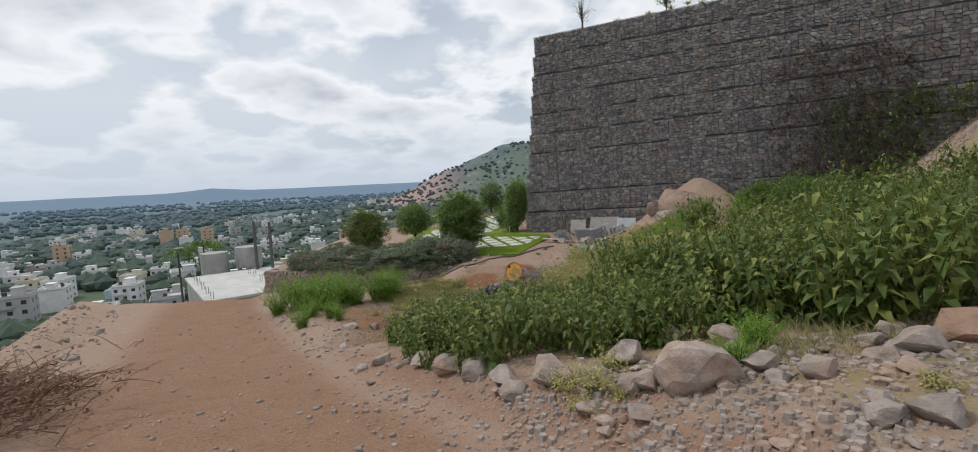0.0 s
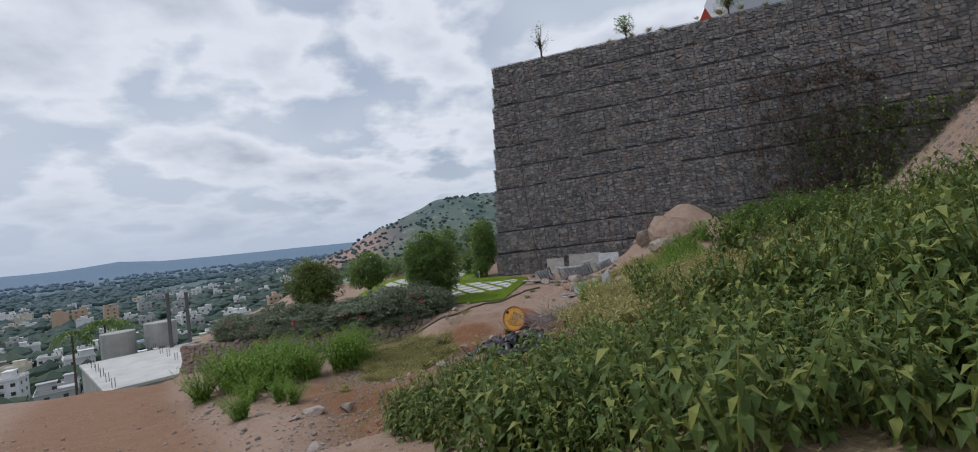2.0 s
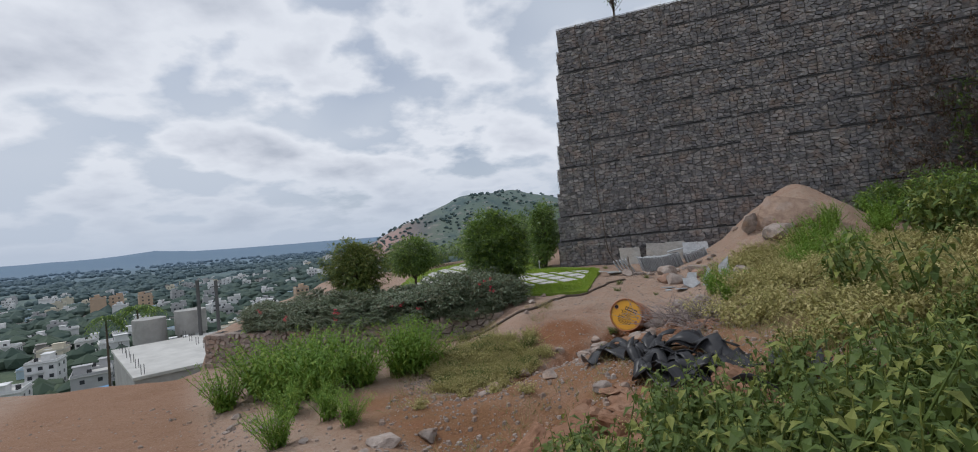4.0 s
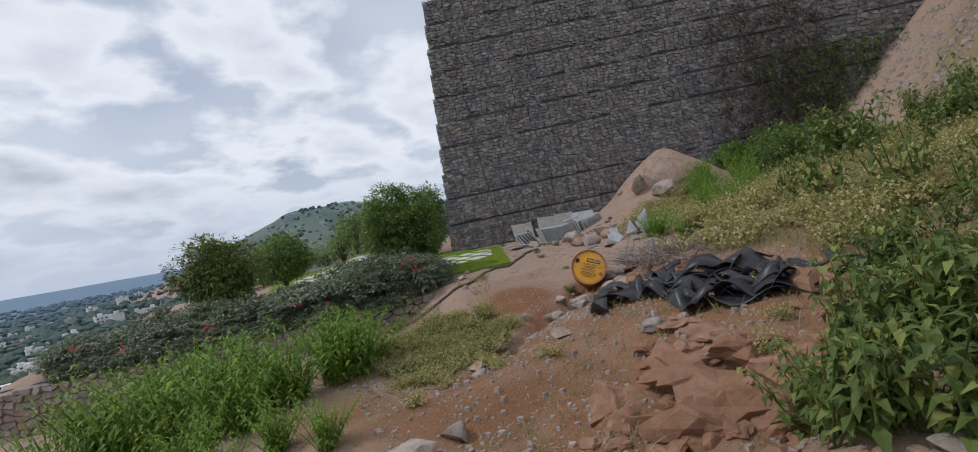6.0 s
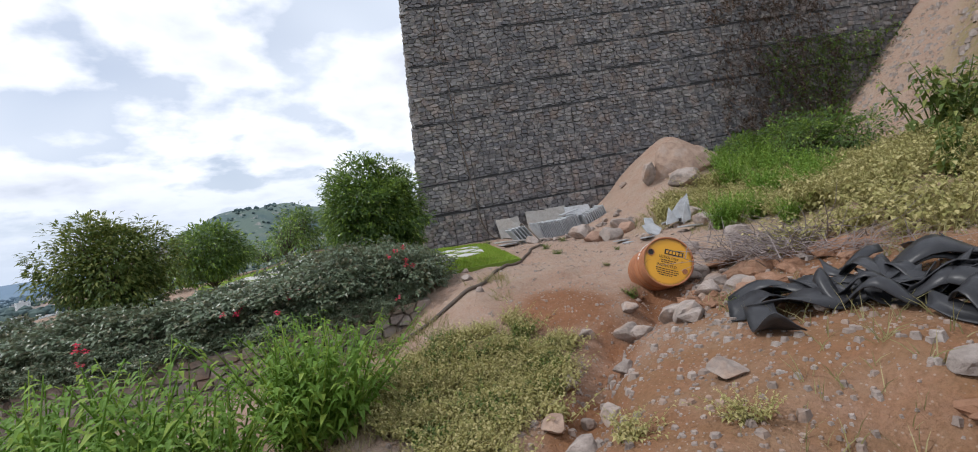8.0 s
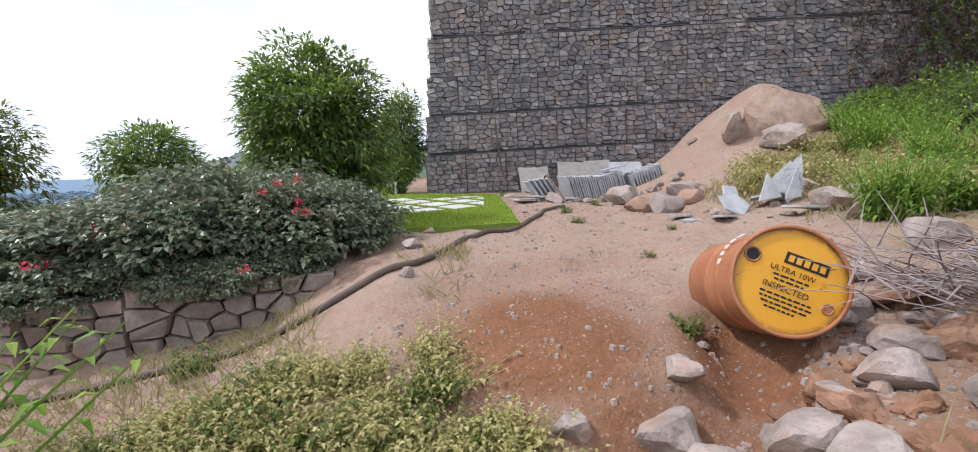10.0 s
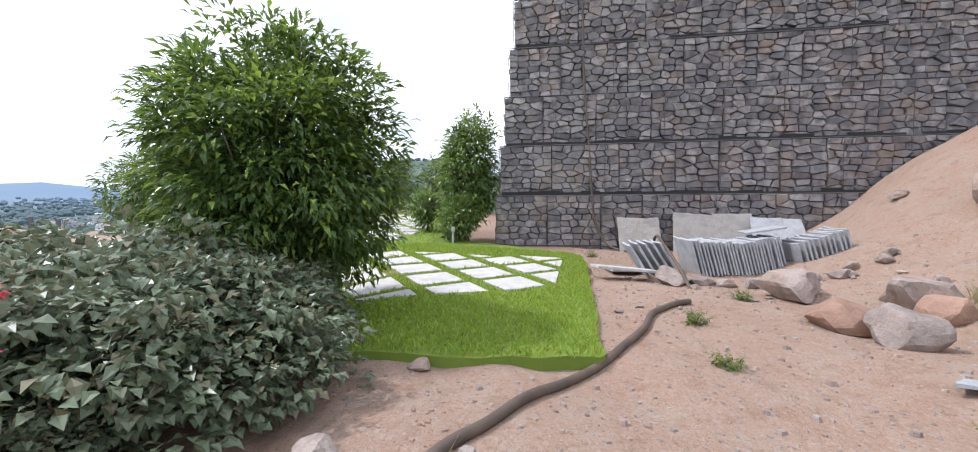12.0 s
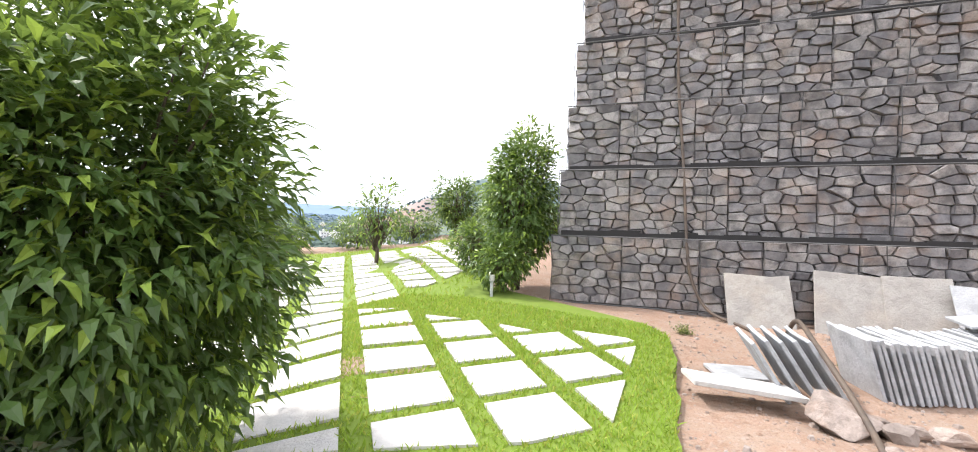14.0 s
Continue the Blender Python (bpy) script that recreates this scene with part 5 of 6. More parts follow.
def make_drum():
    centre, back = Vector((0.639, 13.545, -1.33)), Vector((0.556, 0.794, -0.25)).normalized()
    bung = Vector((0.463, 13.627, -1.152)) - centre
    out = -back
    right = (-(bung - out * bung.dot(out))).normalized()
    up = out.cross(right)
    a = radians(-38)
    ex = right * math.cos(a) - up * math.sin(a)
    ey = out.cross(ex)
    # the drum stands in its own frame: z along the axis, the painted end at the top
    m = Matrix(((ex.x, ey.x, out.x, centre.x), (ex.y, ey.y, out.y, centre.y), (ex.z, ey.z, out.z, centre.z), (0, 0, 0, 1)))
    drum = tagged(new("oil_drum"), "rusty steel oil drum with a yellow end lying on rocks", "drum")
    drum.matrix_basis = m
    rust = Mat("rusty_paint", 0.55, 0.4)
    big, fine = rust.noise(5.0, 6, 0.65, rust.co), rust.noise(40, 5, 0.7, rust.co)
    c = rust.mix(rust.ramp(big, (0.35, 0.0), (0.65, 1.0)), (0.42, 0.17, 0.075), (0.30, 0.115, 0.05))
    c = rust.mix(rust.ramp(fine, (0.55, 0.0), (0.7, 0.7)), c, (0.50, 0.27, 0.16))
    rust.color(c).bump(fine, 0.3, 0.01)
    yellow = Mat("yellow_paint", 0.4, 0.5)
    sp = yellow.ramp(yellow.noise(9, 7, 0.75, yellow.co), (0.60, 0.0), (0.68, 1.0))
    rim = yellow.n.new("ShaderNodeVectorMath")
    rim.operation = "LENGTH"
    yellow.l.new(yellow.co, rim.inputs[0])
    edge = yellow.math("MULTIPLY", yellow.ramp(rim.outputs["Value"], (0.245, 0.0), (0.29, 1.0)), yellow.ramp(yellow.noise(14, 5, 0.7, yellow.co), (0.36, 0.0), (0.52, 1.0)))
    c = yellow.mix(yellow.noise(3, 3, 0.5, yellow.co), (0.72, 0.36, 0.012), (0.62, 0.30, 0.012))
    c = yellow.mix(sp, c, (0.20, 0.085, 0.025))
    yellow.color(yellow.mix(edge, c, (0.10, 0.05, 0.025)))
    black = plain_material("black_paint", (0.02, 0.02, 0.02), 0.6)
    r0, length = 0.292, 0.90
    prof = []
    for k in range(61):
        z = -length * k / 60
        r = r0 - 0.008
        for hoop in (0.32, 0.60):
            r += 0.014 * math.exp(-(((-z / length) - hoop) / 0.018) ** 2)
        if k in (0, 60):
            r = r0
        prof.append((r, z))
    soup, n = Soup(), 48
    dents = [(rd.uniform(0, 6.28), rd.uniform(-0.7, -0.1), rd.uniform(0.006, 0.018)) for _ in range(7)]
    verts, faces = [], []
    for r, z in prof:
        for k in range(n):
            t = 2 * math.pi * k / n
            d = sum(q * math.exp(-((math.sin((t - ta) / 2) / 0.22) ** 2) - ((z - za) / 0.12) ** 2) for ta, za, q in dents)
            verts.append(((r - d) * math.cos(t), (r - d) * math.sin(t), z))
    for i in range(60):
        for k in range(n):
            k2 = (k + 1) % n
            faces.append((i * n + k, (i + 1) * n + k, (i + 1) * n + k2, i * n + k2))
    faces.append(tuple(60 * n + k for k in range(n))[::-1])
    body = part_mesh("body", mesh_of("body", verts, faces, rust.m, True), drum, "rust-brown ribbed steel body")
    bm = bmesh.new()
    bmesh.ops.create_circle(bm, cap_ends=True, radius=0.280, segments=48, matrix=Matrix.Translation((0, 0, -0.012)))
    part("end_plate", bm, yellow.m, drum, "yellow painted end with black lettering and rust")
    soup = Soup()
    ring = [(0.286 * math.cos(t), 0.286 * math.sin(t), 0.001) for t in [2 * math.pi * k / 48 for k in range(49)]]
    soup.tube(ring, [0.011] * 49, 8)
    part_mesh("rim", soup.mesh("rim", rust.m, True), drum, "dark rusted rolled rim")
    loc = m.inverted() @ Vector((0.463, 13.627, -1.152))
    ang = math.atan2(loc.y, loc.x)
    for name, a2, rad, lab in (("bung_hole", ang, 0.032, "open black bung hole with a steel collar"), ("bung", ang + math.pi, 0.020, "rusted small bung")):
        px, py = 0.222 * math.cos(a2), 0.222 * math.sin(a2)
        soup = Soup()
        soup.tube([(px + (rad + 0.006) * math.cos(t), py + (rad + 0.006) * math.sin(t), -0.009) for t in [2 * math.pi * k / 20 for k in range(21)]], [0.006] * 21, 6)
        part_mesh("collar", soup.mesh("collar", rust.m, True), drum, "steel collar")
        bm = bmesh.new()
        bmesh.ops.create_circle(bm, cap_ends=True, radius=rad, segments=20, matrix=Matrix.Translation((px, py, -0.008)))
        part(name, bm, black if name == "bung_hole" else rust.m, drum, lab)
    face = new("print")
    face.parent = drum
    # the lettering runs down to the right of the open bung
    pa = ang - math.pi + radians(18)
    face.matrix_basis = Matrix.Translation((0, 0, -0.0105)) @ Matrix.Rotation(pa + radians(0), 4, "Z")
    bm = bmesh.new()
    bmesh.ops.create_cube(bm, size=1, matrix=Matrix.LocRotScale((0.05, 0.115, 0.0012), None, (0.215, 0.062, 0.0016)))
    part("plaque", bm, black, face, "black bar with a plain yellow band")
    bm = bmesh.new()
    for k in range(5):
        bmesh.ops.create_cube(bm, size=1, matrix=Matrix.LocRotScale((-0.028 + 0.039 * k, 0.115, 0.0026), None, (0.027, 0.036, 0.0012)))
    part("plaque_band", bm, yellow.m, face)
    text_bars(face, [("ULTRA 10W", 0.042, 0.0, 0.045, 0), ("INSPECTED", 0.046, -0.005, -0.052, 0)], black)
    bm = bmesh.new()
    for yy, w in ((0.012, 0.17), (-0.012, 0.15), (-0.092, 0.24), (-0.116, 0.23), (-0.14, 0.20), (-0.164, 0.15)):
        x = -w / 2
        while x < w / 2:
            k = rd.uniform(0.012, 0.04)
            bmesh.ops.create_cube(bm, size=1, matrix=Matrix.LocRotScale((x + k / 2, yy, 0.001), None, (k, 0.010, 0.0012)))
            x += k + 0.008
    part("small_print", bm, black, face)
    white = plain_material("white_paint", (0.75, 0.72, 0.68), 0.7)
    soup = Soup()
    for k in range(5):
        for t in (0.0, 0.03):
            q = radians(118) + ang * 0 + 0.17 * k
            soup.tube([((r0 + 0.010) * math.cos(q + s), (r0 + 0.010) * math.sin(q + s), -0.22 - t - 0.02 * math.sin(9 * s + k)) for s in (0.0, 0.05, 0.10)], [0.005] * 3, 4)
    part_mesh("painted_marks", soup.mesh("painted_marks", white), drum, "worn white painted marks")
    return drum


make_drum()

# ---- cut stone slabs ----


def slab_bm(w, h, t, r, chip=True):
    bm = bmesh.new()
    j = 0.012
    pts = [(-w / 2 + r.uniform(-j, j), 0), (w / 2 + r.uniform(-j, j), r.uniform(-j, j)), (w / 2 + r.uniform(-j, j), h + r.uniform(-j, j)), (-w / 2 + r.uniform(-j, j), h + r.uniform(-j, j))]
    if chip and r.random() < 0.4:
        pts.insert(3, (w * 0.2, h - r.uniform(0, 0.03)))
    fr = [bm.verts.new((x, -t / 2, z)) for x, z in pts]
    bk = [bm.verts.new((x, t / 2, z)) for x, z in pts]
    n = len(pts)
    bm.faces.new(fr)
    bm.faces.new(bk[::-1])
    for i in range(n):
        bm.faces.new((fr[i], bk[i], bk[(i + 1) % n], fr[(i + 1) % n]))
    bmesh.ops.recalc_face_normals(bm, faces=bm.faces[:])
    bmesh.ops.bevel(bm, geom=bm.edges[:], offset=0.004, segments=1, affect="EDGES")
    return bm


def slab(x, y, z, w, h, t, rx, rz, label, group, ry=0.0, mat=None):
    bm = slab_bm(w, h, t, rng)
    me = bpy.data.meshes.new("stone_slab")
    bm.to_mesh(me)
    bm.free()
    me.materials.append(mat or SLATE)
    ob = new("stone_slab", me)
    ob.matrix_basis = pose(x, y, z, rx, ry, rz)
    return tagged(ob, label, "slab", group)


WARM_SLAB = rock_material("sawn_stone", (0.40, 0.38, 0.345), (0.36, 0.345, 0.32), (0.27, 0.255, 0.235), (0.40, 0.31, 0.22), 0.2)
WALL_RZ = math.degrees(math.atan2(WALL_D.y, WALL_D.x))
for s, w, h, off, lean in ((2.69, 0.72, 0.70, 0.34, -25), (3.60, 0.74, 0.78, 0.37, -24), (4.24, 0.64, 0.76, 0.36, -23), (4.72, 0.5, 0.62, 0.55, -34), (5.05, 0.55, 0.5, 0.5, -40)):
    p = WALL_O + WALL_D * s - WALL_N * (off + 0.03)
    slab(p.x, p.y, ground(p.x, p.y) - 0.02, w, h, 0.028, lean, WALL_RZ + rng.uniform(-4, 4), "square grey stone slab leaning against a gabion wall", "slabs leaning on the wall", rng.uniform(-3, 3), WARM_SLAB if s < 4.5 else SLATE)
# a long row of slabs standing on edge, tilted against one another
for i in range(26):
    f = i / 25
    x, y = 3.82 + 1.25 * f, 20.05 - 0.12 * f
    slab(x, y, ground(x, y) + 0.0, 0.62 if i < 20 else 0.55, 0.48 - 0.06 * f + rng.uniform(-0.008, 0.008), 0.026, 0, 76 + rng.uniform(-1.5, 1.5), "grey cut stone slab standing in a tilted row", "row of slabs on edge", 0, SLATE).matrix_basis @= pose(0, 0, 0, -17, 0, 0)
for i in range(11):
    f = i / 10
    x, y = 5.20 + 0.50 * f, 19.75 - 0.25 * f
    slab(x, y, ground(x, y) - 0.05, 0.5, 0.32 + rng.uniform(-0.01, 0.01), 0.026, 0, 74 + rng.uniform(-2, 2), "grey cut stone slab standing in a tilted row", "row of slabs on edge", 0, SLATE).matrix_basis @= pose(0, 0, 0, -17, 0, 0)
for i in range(5):
    x, y = 3.12 + 0.095 * i, 20.05 - 0.02 * i
    slab(x, y, ground(x, y), 0.60, 0.50, 0.030, 0, 70, "grey cut stone slab in a small leaning stack", "small stack of slabs", 0, SLATE).matrix_basis @= pose(0, 0, 0, -33, 0, 0)
slab(2.66, 19.92, ground(2.66, 19.7) + 0.12, 0.74, 0.36, 0.035, 86, -12, "pale stone slab lying on stones", "loose slabs", 4, PAVER)
slab(2.98, 20.55, ground(2.98, 20.4) + 0.04, 0.42, 0.40, 0.03, 88, -8, "small grey slab lying on earth", "loose slabs", 0)
slab(4.75, 20.2, ground(4.75, 20.0) + 0.50, 0.5, 0.5, 0.025, 78, 60, "grey slab lying on a row of slabs", "loose slabs", 0)
# broken plates in a heap


def plate(x, y, lift, size, corners, rx, ry, rz, seed):
    """An irregular splinter of thin stone, lying in its own x-z plane."""
    r = random.Random(seed)
    pts = []
    for k in range(corners):
        a = 2 * math.pi * (k + r.uniform(-0.28, 0.28)) / corners
        pts.append((size[0] / 2 * math.cos(a) * r.uniform(0.75, 1.1), size[1] / 2 * (1 + math.sin(a) * r.uniform(0.85, 1.05))))
    bm = bmesh.new()
    fr = [bm.verts.new((px, -0.012, pz)) for px, pz in pts]
    bk = [bm.verts.new((px, 0.012, pz)) for px, pz in pts]
    bm.faces.new(fr)
    bm.faces.new(bk[::-1])
    for k in range(corners):
        bm.faces.new((fr[k], bk[k], bk[(k + 1) % corners], fr[(k + 1) % corners]))
    bmesh.ops.recalc_face_normals(bm, faces=bm.faces[:])
    bmesh.ops.bevel(bm, geom=bm.edges[:], offset=0.003, segments=1, affect="EDGES")
    me = bpy.data.meshes.new("stone_plate")
    bm.to_mesh(me)
    bm.free()
    me.materials.append(SLATE)
    ob = new("stone_plate", me)
    ob.matrix_basis = pose(x, y, ground(x, y) + lift, rx, ry, rz)
    tagged(ob, "broken blue-grey stone plate in a heap", "slab", "heap of broken plates")


for k, (x, y, lift, size, n, rx, ry, rz) in enumerate((
        (2.82, 15.40, -0.03, (0.62, 0.52), 5, -48, 8, -12), (3.12, 15.32, -0.02, (0.34, 0.62), 3, -22, 16, -30), (3.05, 15.55, 0.02, (0.55, 0.50), 4, -38, -14, 14),
        (3.42, 15.30, -0.03, (0.26, 0.86), 3, -12, 28, -38), (3.50, 15.38, -0.03, (0.40, 0.80), 4, -10, 14, -62), (3.62, 15.50, -0.02, (0.50, 0.66), 4, -14, 4, -70),
        (3.20, 15.00, 0.03, (0.80, 0.40), 5, 84, 4, -18), (3.65, 14.95, 0.03, (0.75, 0.32), 4, 86, -6, -30), (2.55, 15.60, 0.02, (0.48, 0.36), 5, 85, 4, 20),
        (2.35, 15.85, 0.02, (0.40, 0.30), 4, 87, 0, 48), (3.35, 15.75, 0.10, (0.70, 0.55), 5, 76, 6, 24), (2.60, 16.15, 0.02, (0.55, 0.28), 4, 86, 3, -10), (4.05, 14.85, 0.03, (0.60, 0.30), 4, 84, 5, -24))):
    plate(x + 0.22, y + 0.18, lift, (size[0] * 0.82, size[1] * 0.80), n, rx, ry, rz, 300 + k)

# ---- hoses ----


def tube_thing(name, pts, radius, mat, label, category, lift=None, sides=10, steps=8):
    pts = [Vector(p) for p in pts]
    line = []
    for i in range(len(pts) - 1):
        p0, p1, p2, p3 = pts[max(i - 1, 0)], pts[i], pts[i + 1], pts[min(i + 2, len(pts) - 1)]
        for k in range(steps):
            t = k / steps
            line.append(0.5 * ((2 * p1) + (p2 - p0) * t + (2 * p0 - 5 * p1 + 4 * p2 - p3) * t * t + (3 * p1 - p0 - 3 * p2 + p3) * t ** 3))
    line.append(pts[-1])
    if lift is not None:
        line = [Vector((p.x, p.y, ground(p.x, p.y) + lift)) for p in line]
    soup = Soup()
    soup.tube(line, [radius] * len(line), sides)
    ob = new(name, soup.mesh(name, mat, True))
    return tagged(ob, label, category)


tube_thing("hose", [(2.50, 18.30, 0), (2.19, 18.16, 0), (1.86, 17.91, 0), (1.58, 17.58, 0), (1.30, 17.33, 0), (0.66, 16.86, 0), (0.18, 16.46, 0), (-0.12, 16.22, 0), (-0.80, 15.66, 0), (-1.40, 15.48, 0), (-2.0, 15.55, 0), (-2.7, 15.6, 0), (-3.4, 15.8, 0)], 0.027, HOSE, "dusty black hose lying along sandy ground", "hose", 0.024)
wl_pts = []
for s, z in ((1.34, 6.6), (1.46, 4.8), (1.58, 2.2), (1.72, 0.8), (1.82, -0.3), (1.90, -0.75)):
    c = SET_BACK * (z - WALL_Z) / COURSE
    p = WALL_O + WALL_D * s + WALL_N * (c - 0.09)
    wl_pts.append((p.x, p.y, z))
top = WALL_O + WALL_D * 1.25 + WALL_N * 0.95
tube_thing("pipe", [(top.x, top.y, 8.5)] + wl_pts + [(3.75, 22.35, -1.12), (3.95, 21.9, -1.22), (3.85, 21.3, -1.22), (3.62, 20.75, -1.10), (3.45, 20.35, -0.82), (3.25, 19.85, -0.90), (3.14, 19.35, -1.14), (3.0, 18.95, -1.32), (2.7, 18.55, -1.34), (2.50, 18.30, -1.34)], 0.020, HOSE, "thin black pipe hanging down a gabion wall onto the ground", "pipe")

# ---- crumpled rubber sheet ----


def make_sheet():
    ox, oy = 0.2, 10.7
    base = ground(ox, oy)
    sheet = thing("rubber_sheet", ox, oy, base, "crumpled heap of torn black rubber sheeting on dry earth", "sheet")
    r = random.Random(17)
    for k in range(46):
        f = k / 45
        # the strips lie along a heap that runs from the drum towards the weeds
        across = r.uniform(-0.5, 0.5) * (0.35 + 0.65 * math.sin(math.pi * min(1.0, 0.15 + f * 0.75)))
        cx = float(np.interp(f, (0, 0.3, 0.65, 1), (-0.42, -0.10, -0.06, 0.22))) + across
        cy = 1.22 - 2.42 * f
        a = r.gauss(-1.35, 0.45)
        ln, w = r.uniform(0.5, 1.15), r.uniform(0.10, 0.26)
        ph, amp = r.uniform(0, 6.28), r.uniform(0.01, 0.095)
        twist = r.uniform(-2.2, 2.2)
        verts, faces, n = [], [], 14
        for i in range(n + 1):
            t = i / n - 0.5
            px, py = cx + math.cos(a + 0.5 * t) * ln * t, cy + math.sin(a + 0.5 * t) * ln * t
            roll = 0.45 * math.sin(ph + 6 * t) + 0.6 * twist * t
            h = amp * (1 + math.sin(ph * 2 + 9 * t)) + 0.03
            for j in (-1, -0.33, 0.33, 1):
                o = j * w / 2
                wx, wy = px - math.sin(a) * o * math.cos(roll), py + math.cos(a) * o * math.cos(roll)
                z = float(land(wx + ox, wy + oy)) - base
                verts.append((wx, wy, z + max(0.012, h + o * math.sin(roll) + 0.02 * math.cos(j * 2 + ph))))
        for i in range(n):
            for j in range(3):
                faces.append((i * 4 + j, i * 4 + j + 1, i * 4 + 5 + j, i * 4 + 4 + j))
        me = mesh_of("fold", verts, faces, BLACK, True)
        ob = part_mesh("fold", me, sheet)
        mod = ob.modifiers.new("thickness", "SOLIDIFY")
        mod.thickness = 0.008
    return sheet


make_sheet()

# ---- garden lamp ----
lamp = thing("garden_lamp", 0.98, 23.0, turf_z(0.98, 23.0), "small pale bollard garden lamp at the lawn's edge", "lamp")
for nm, z0, z1, r1, mt in (("post", -0.05, 0.22, 0.022, SLATE), ("head", 0.22, 0.30, 0.038, PAVER)):
    bm = bmesh.new()
    bmesh.ops.create_cone(bm, cap_ends=True, segments=16, radius1=r1, radius2=r1 * 0.92, depth=z1 - z0, matrix=Matrix.Translation((0, 0, (z0 + z1) / 2)))
    part(nm, bm, mt, lamp)

# ---- the town on the plain ----
PLASTER = [plain_material("plaster_" + n, c, 0.85, 0.22, 0.6) for n, c in (("white", (0.78, 0.78, 0.78)), ("cream", (0.68, 0.62, 0.50)), ("grey", (0.46, 0.46, 0.47)), ("blue", (0.50, 0.62, 0.72)), ("peach", (0.58, 0.42, 0.30)), ("raw", (0.30, 0.28, 0.265)))]
PANE = plain_material("dark_opening", (0.05, 0.055, 0.065), 0.35)
CONCRETE = plain_material("concrete", (0.42, 0.41, 0.39), 0.9, 0.4, 0.5)
ROOF_TOP = plain_material("roof_screed", (0.60, 0.59, 0.56), 0.9, 0.35, 0.35)
TANK = plain_material("tank_plastic", (0.05, 0.05, 0.055), 0.5)


def box(bm, x0, x1, y0, y1, z0, z1):
    bmesh.ops.create_cube(bm, size=1, matrix=Matrix.LocRotScale(((x0 + x1) / 2, (y0 + y1) / 2, (z0 + z1) / 2), None, (x1 - x0, y1 - y0, z1 - z0)))


def make_house(w, d, floors, wall_mat, seed):
    r = random.Random(seed)
    h = 3.1 * floors
    house = thing("house", 0, 0, 0, "plastered flat-roofed house of %s in a crowded town" % ("one storey" if floors == 1 else "%s storeys" % ("two", "three", "four")[floors - 2]), "house", "houses of the town")
    bm = bmesh.new()
    box(bm, -w / 2, w / 2, -d / 2, d / 2, -3, h)
    part("wall", bm, wall_mat, house)
    bm = bmesh.new()
    box(bm, -w / 2 - 0.35, w / 2 + 0.35, -d / 2 - 0.35, d / 2 + 0.35, h, h + 0.18)
    roof = part("roof", bm, ROOF_TOP, house, "pale flat concrete roof")
    bm = bmesh.new()
    for x0, x1, y0, y1 in ((-w / 2, w / 2, -d / 2, -d / 2 + 0.2), (-w / 2, w / 2, d / 2 - 0.2, d / 2), (-w / 2, -w / 2 + 0.2, -d / 2 + 0.2, d / 2 - 0.2), (w / 2 - 0.2, w / 2, -d / 2 + 0.2, d / 2 - 0.2)):
        box(bm, x0, x1, y0, y1, h + 0.18, h + 0.95)
    part("parapet", bm, wall_mat, house)
    if floors > 1 or r.random() < 0.5:
        bm = bmesh.new()
        sx = r.uniform(-0.25, 0.2) * w
        box(bm, sx, sx + 2.8, 0, d / 2 - 0.4, h + 0.18, h + 2.6)
        box(bm, sx - 0.3, sx + 3.1, -0.3, d / 2 - 0.1, h + 2.6, h + 2.75)
        part("stair_head", bm, wall_mat, house)
        bm = bmesh.new()
        bmesh.ops.create_cone(bm, cap_ends=True, segments=14, radius1=0.65, radius2=0.6, depth=1.4, matrix=Matrix.Translation((sx - 1.6, 0.5, h + 0.9)))
        part("water_tank", bm, TANK, house, "black plastic water tank")
    for f in range(floors):
        z = 3.1 * f + 0.9
        bm = bmesh.new()
        if f:
            box(bm, -w * 0.45, w * 0.1, -d / 2 - 1.0, -d / 2, 3.1 * f - 0.08, 3.1 * f + 0.08)
            box(bm, -w * 0.45, w * 0.1, -d / 2 - 1.0, -d / 2 - 0.88, 3.1 * f + 0.08, 3.1 * f + 0.95)
            part("balcony", bm, wall_mat, house)
        else:
            bm.free()
        for k in range(3):
            x = (-0.34 + 0.34 * k) * w
            bm = bmesh.new()
            if k == 1 and f == 0:
                box(bm, x - 0.5, x + 0.5, -d / 2 - 0.03, -d / 2 + 0.1, 0, 2.1)
                part("door", bm, PANE, house)
            else:
                box(bm, x - 0.65, x + 0.65, -d / 2 - 0.03, -d / 2 + 0.1, z, z + 1.3)
                part("window", bm, PANE, house)
        for k in range(2):
            y = (-0.22 + 0.44 * k) * d
            for side in (-1, 1):
                bm = bmesh.new()
                box(bm, side * w / 2 - 0.05, side * w / 2 + 0.05, y - 0.6, y + 0.6, z, z + 1.25)
                part("window", bm, PANE, house)
    return house


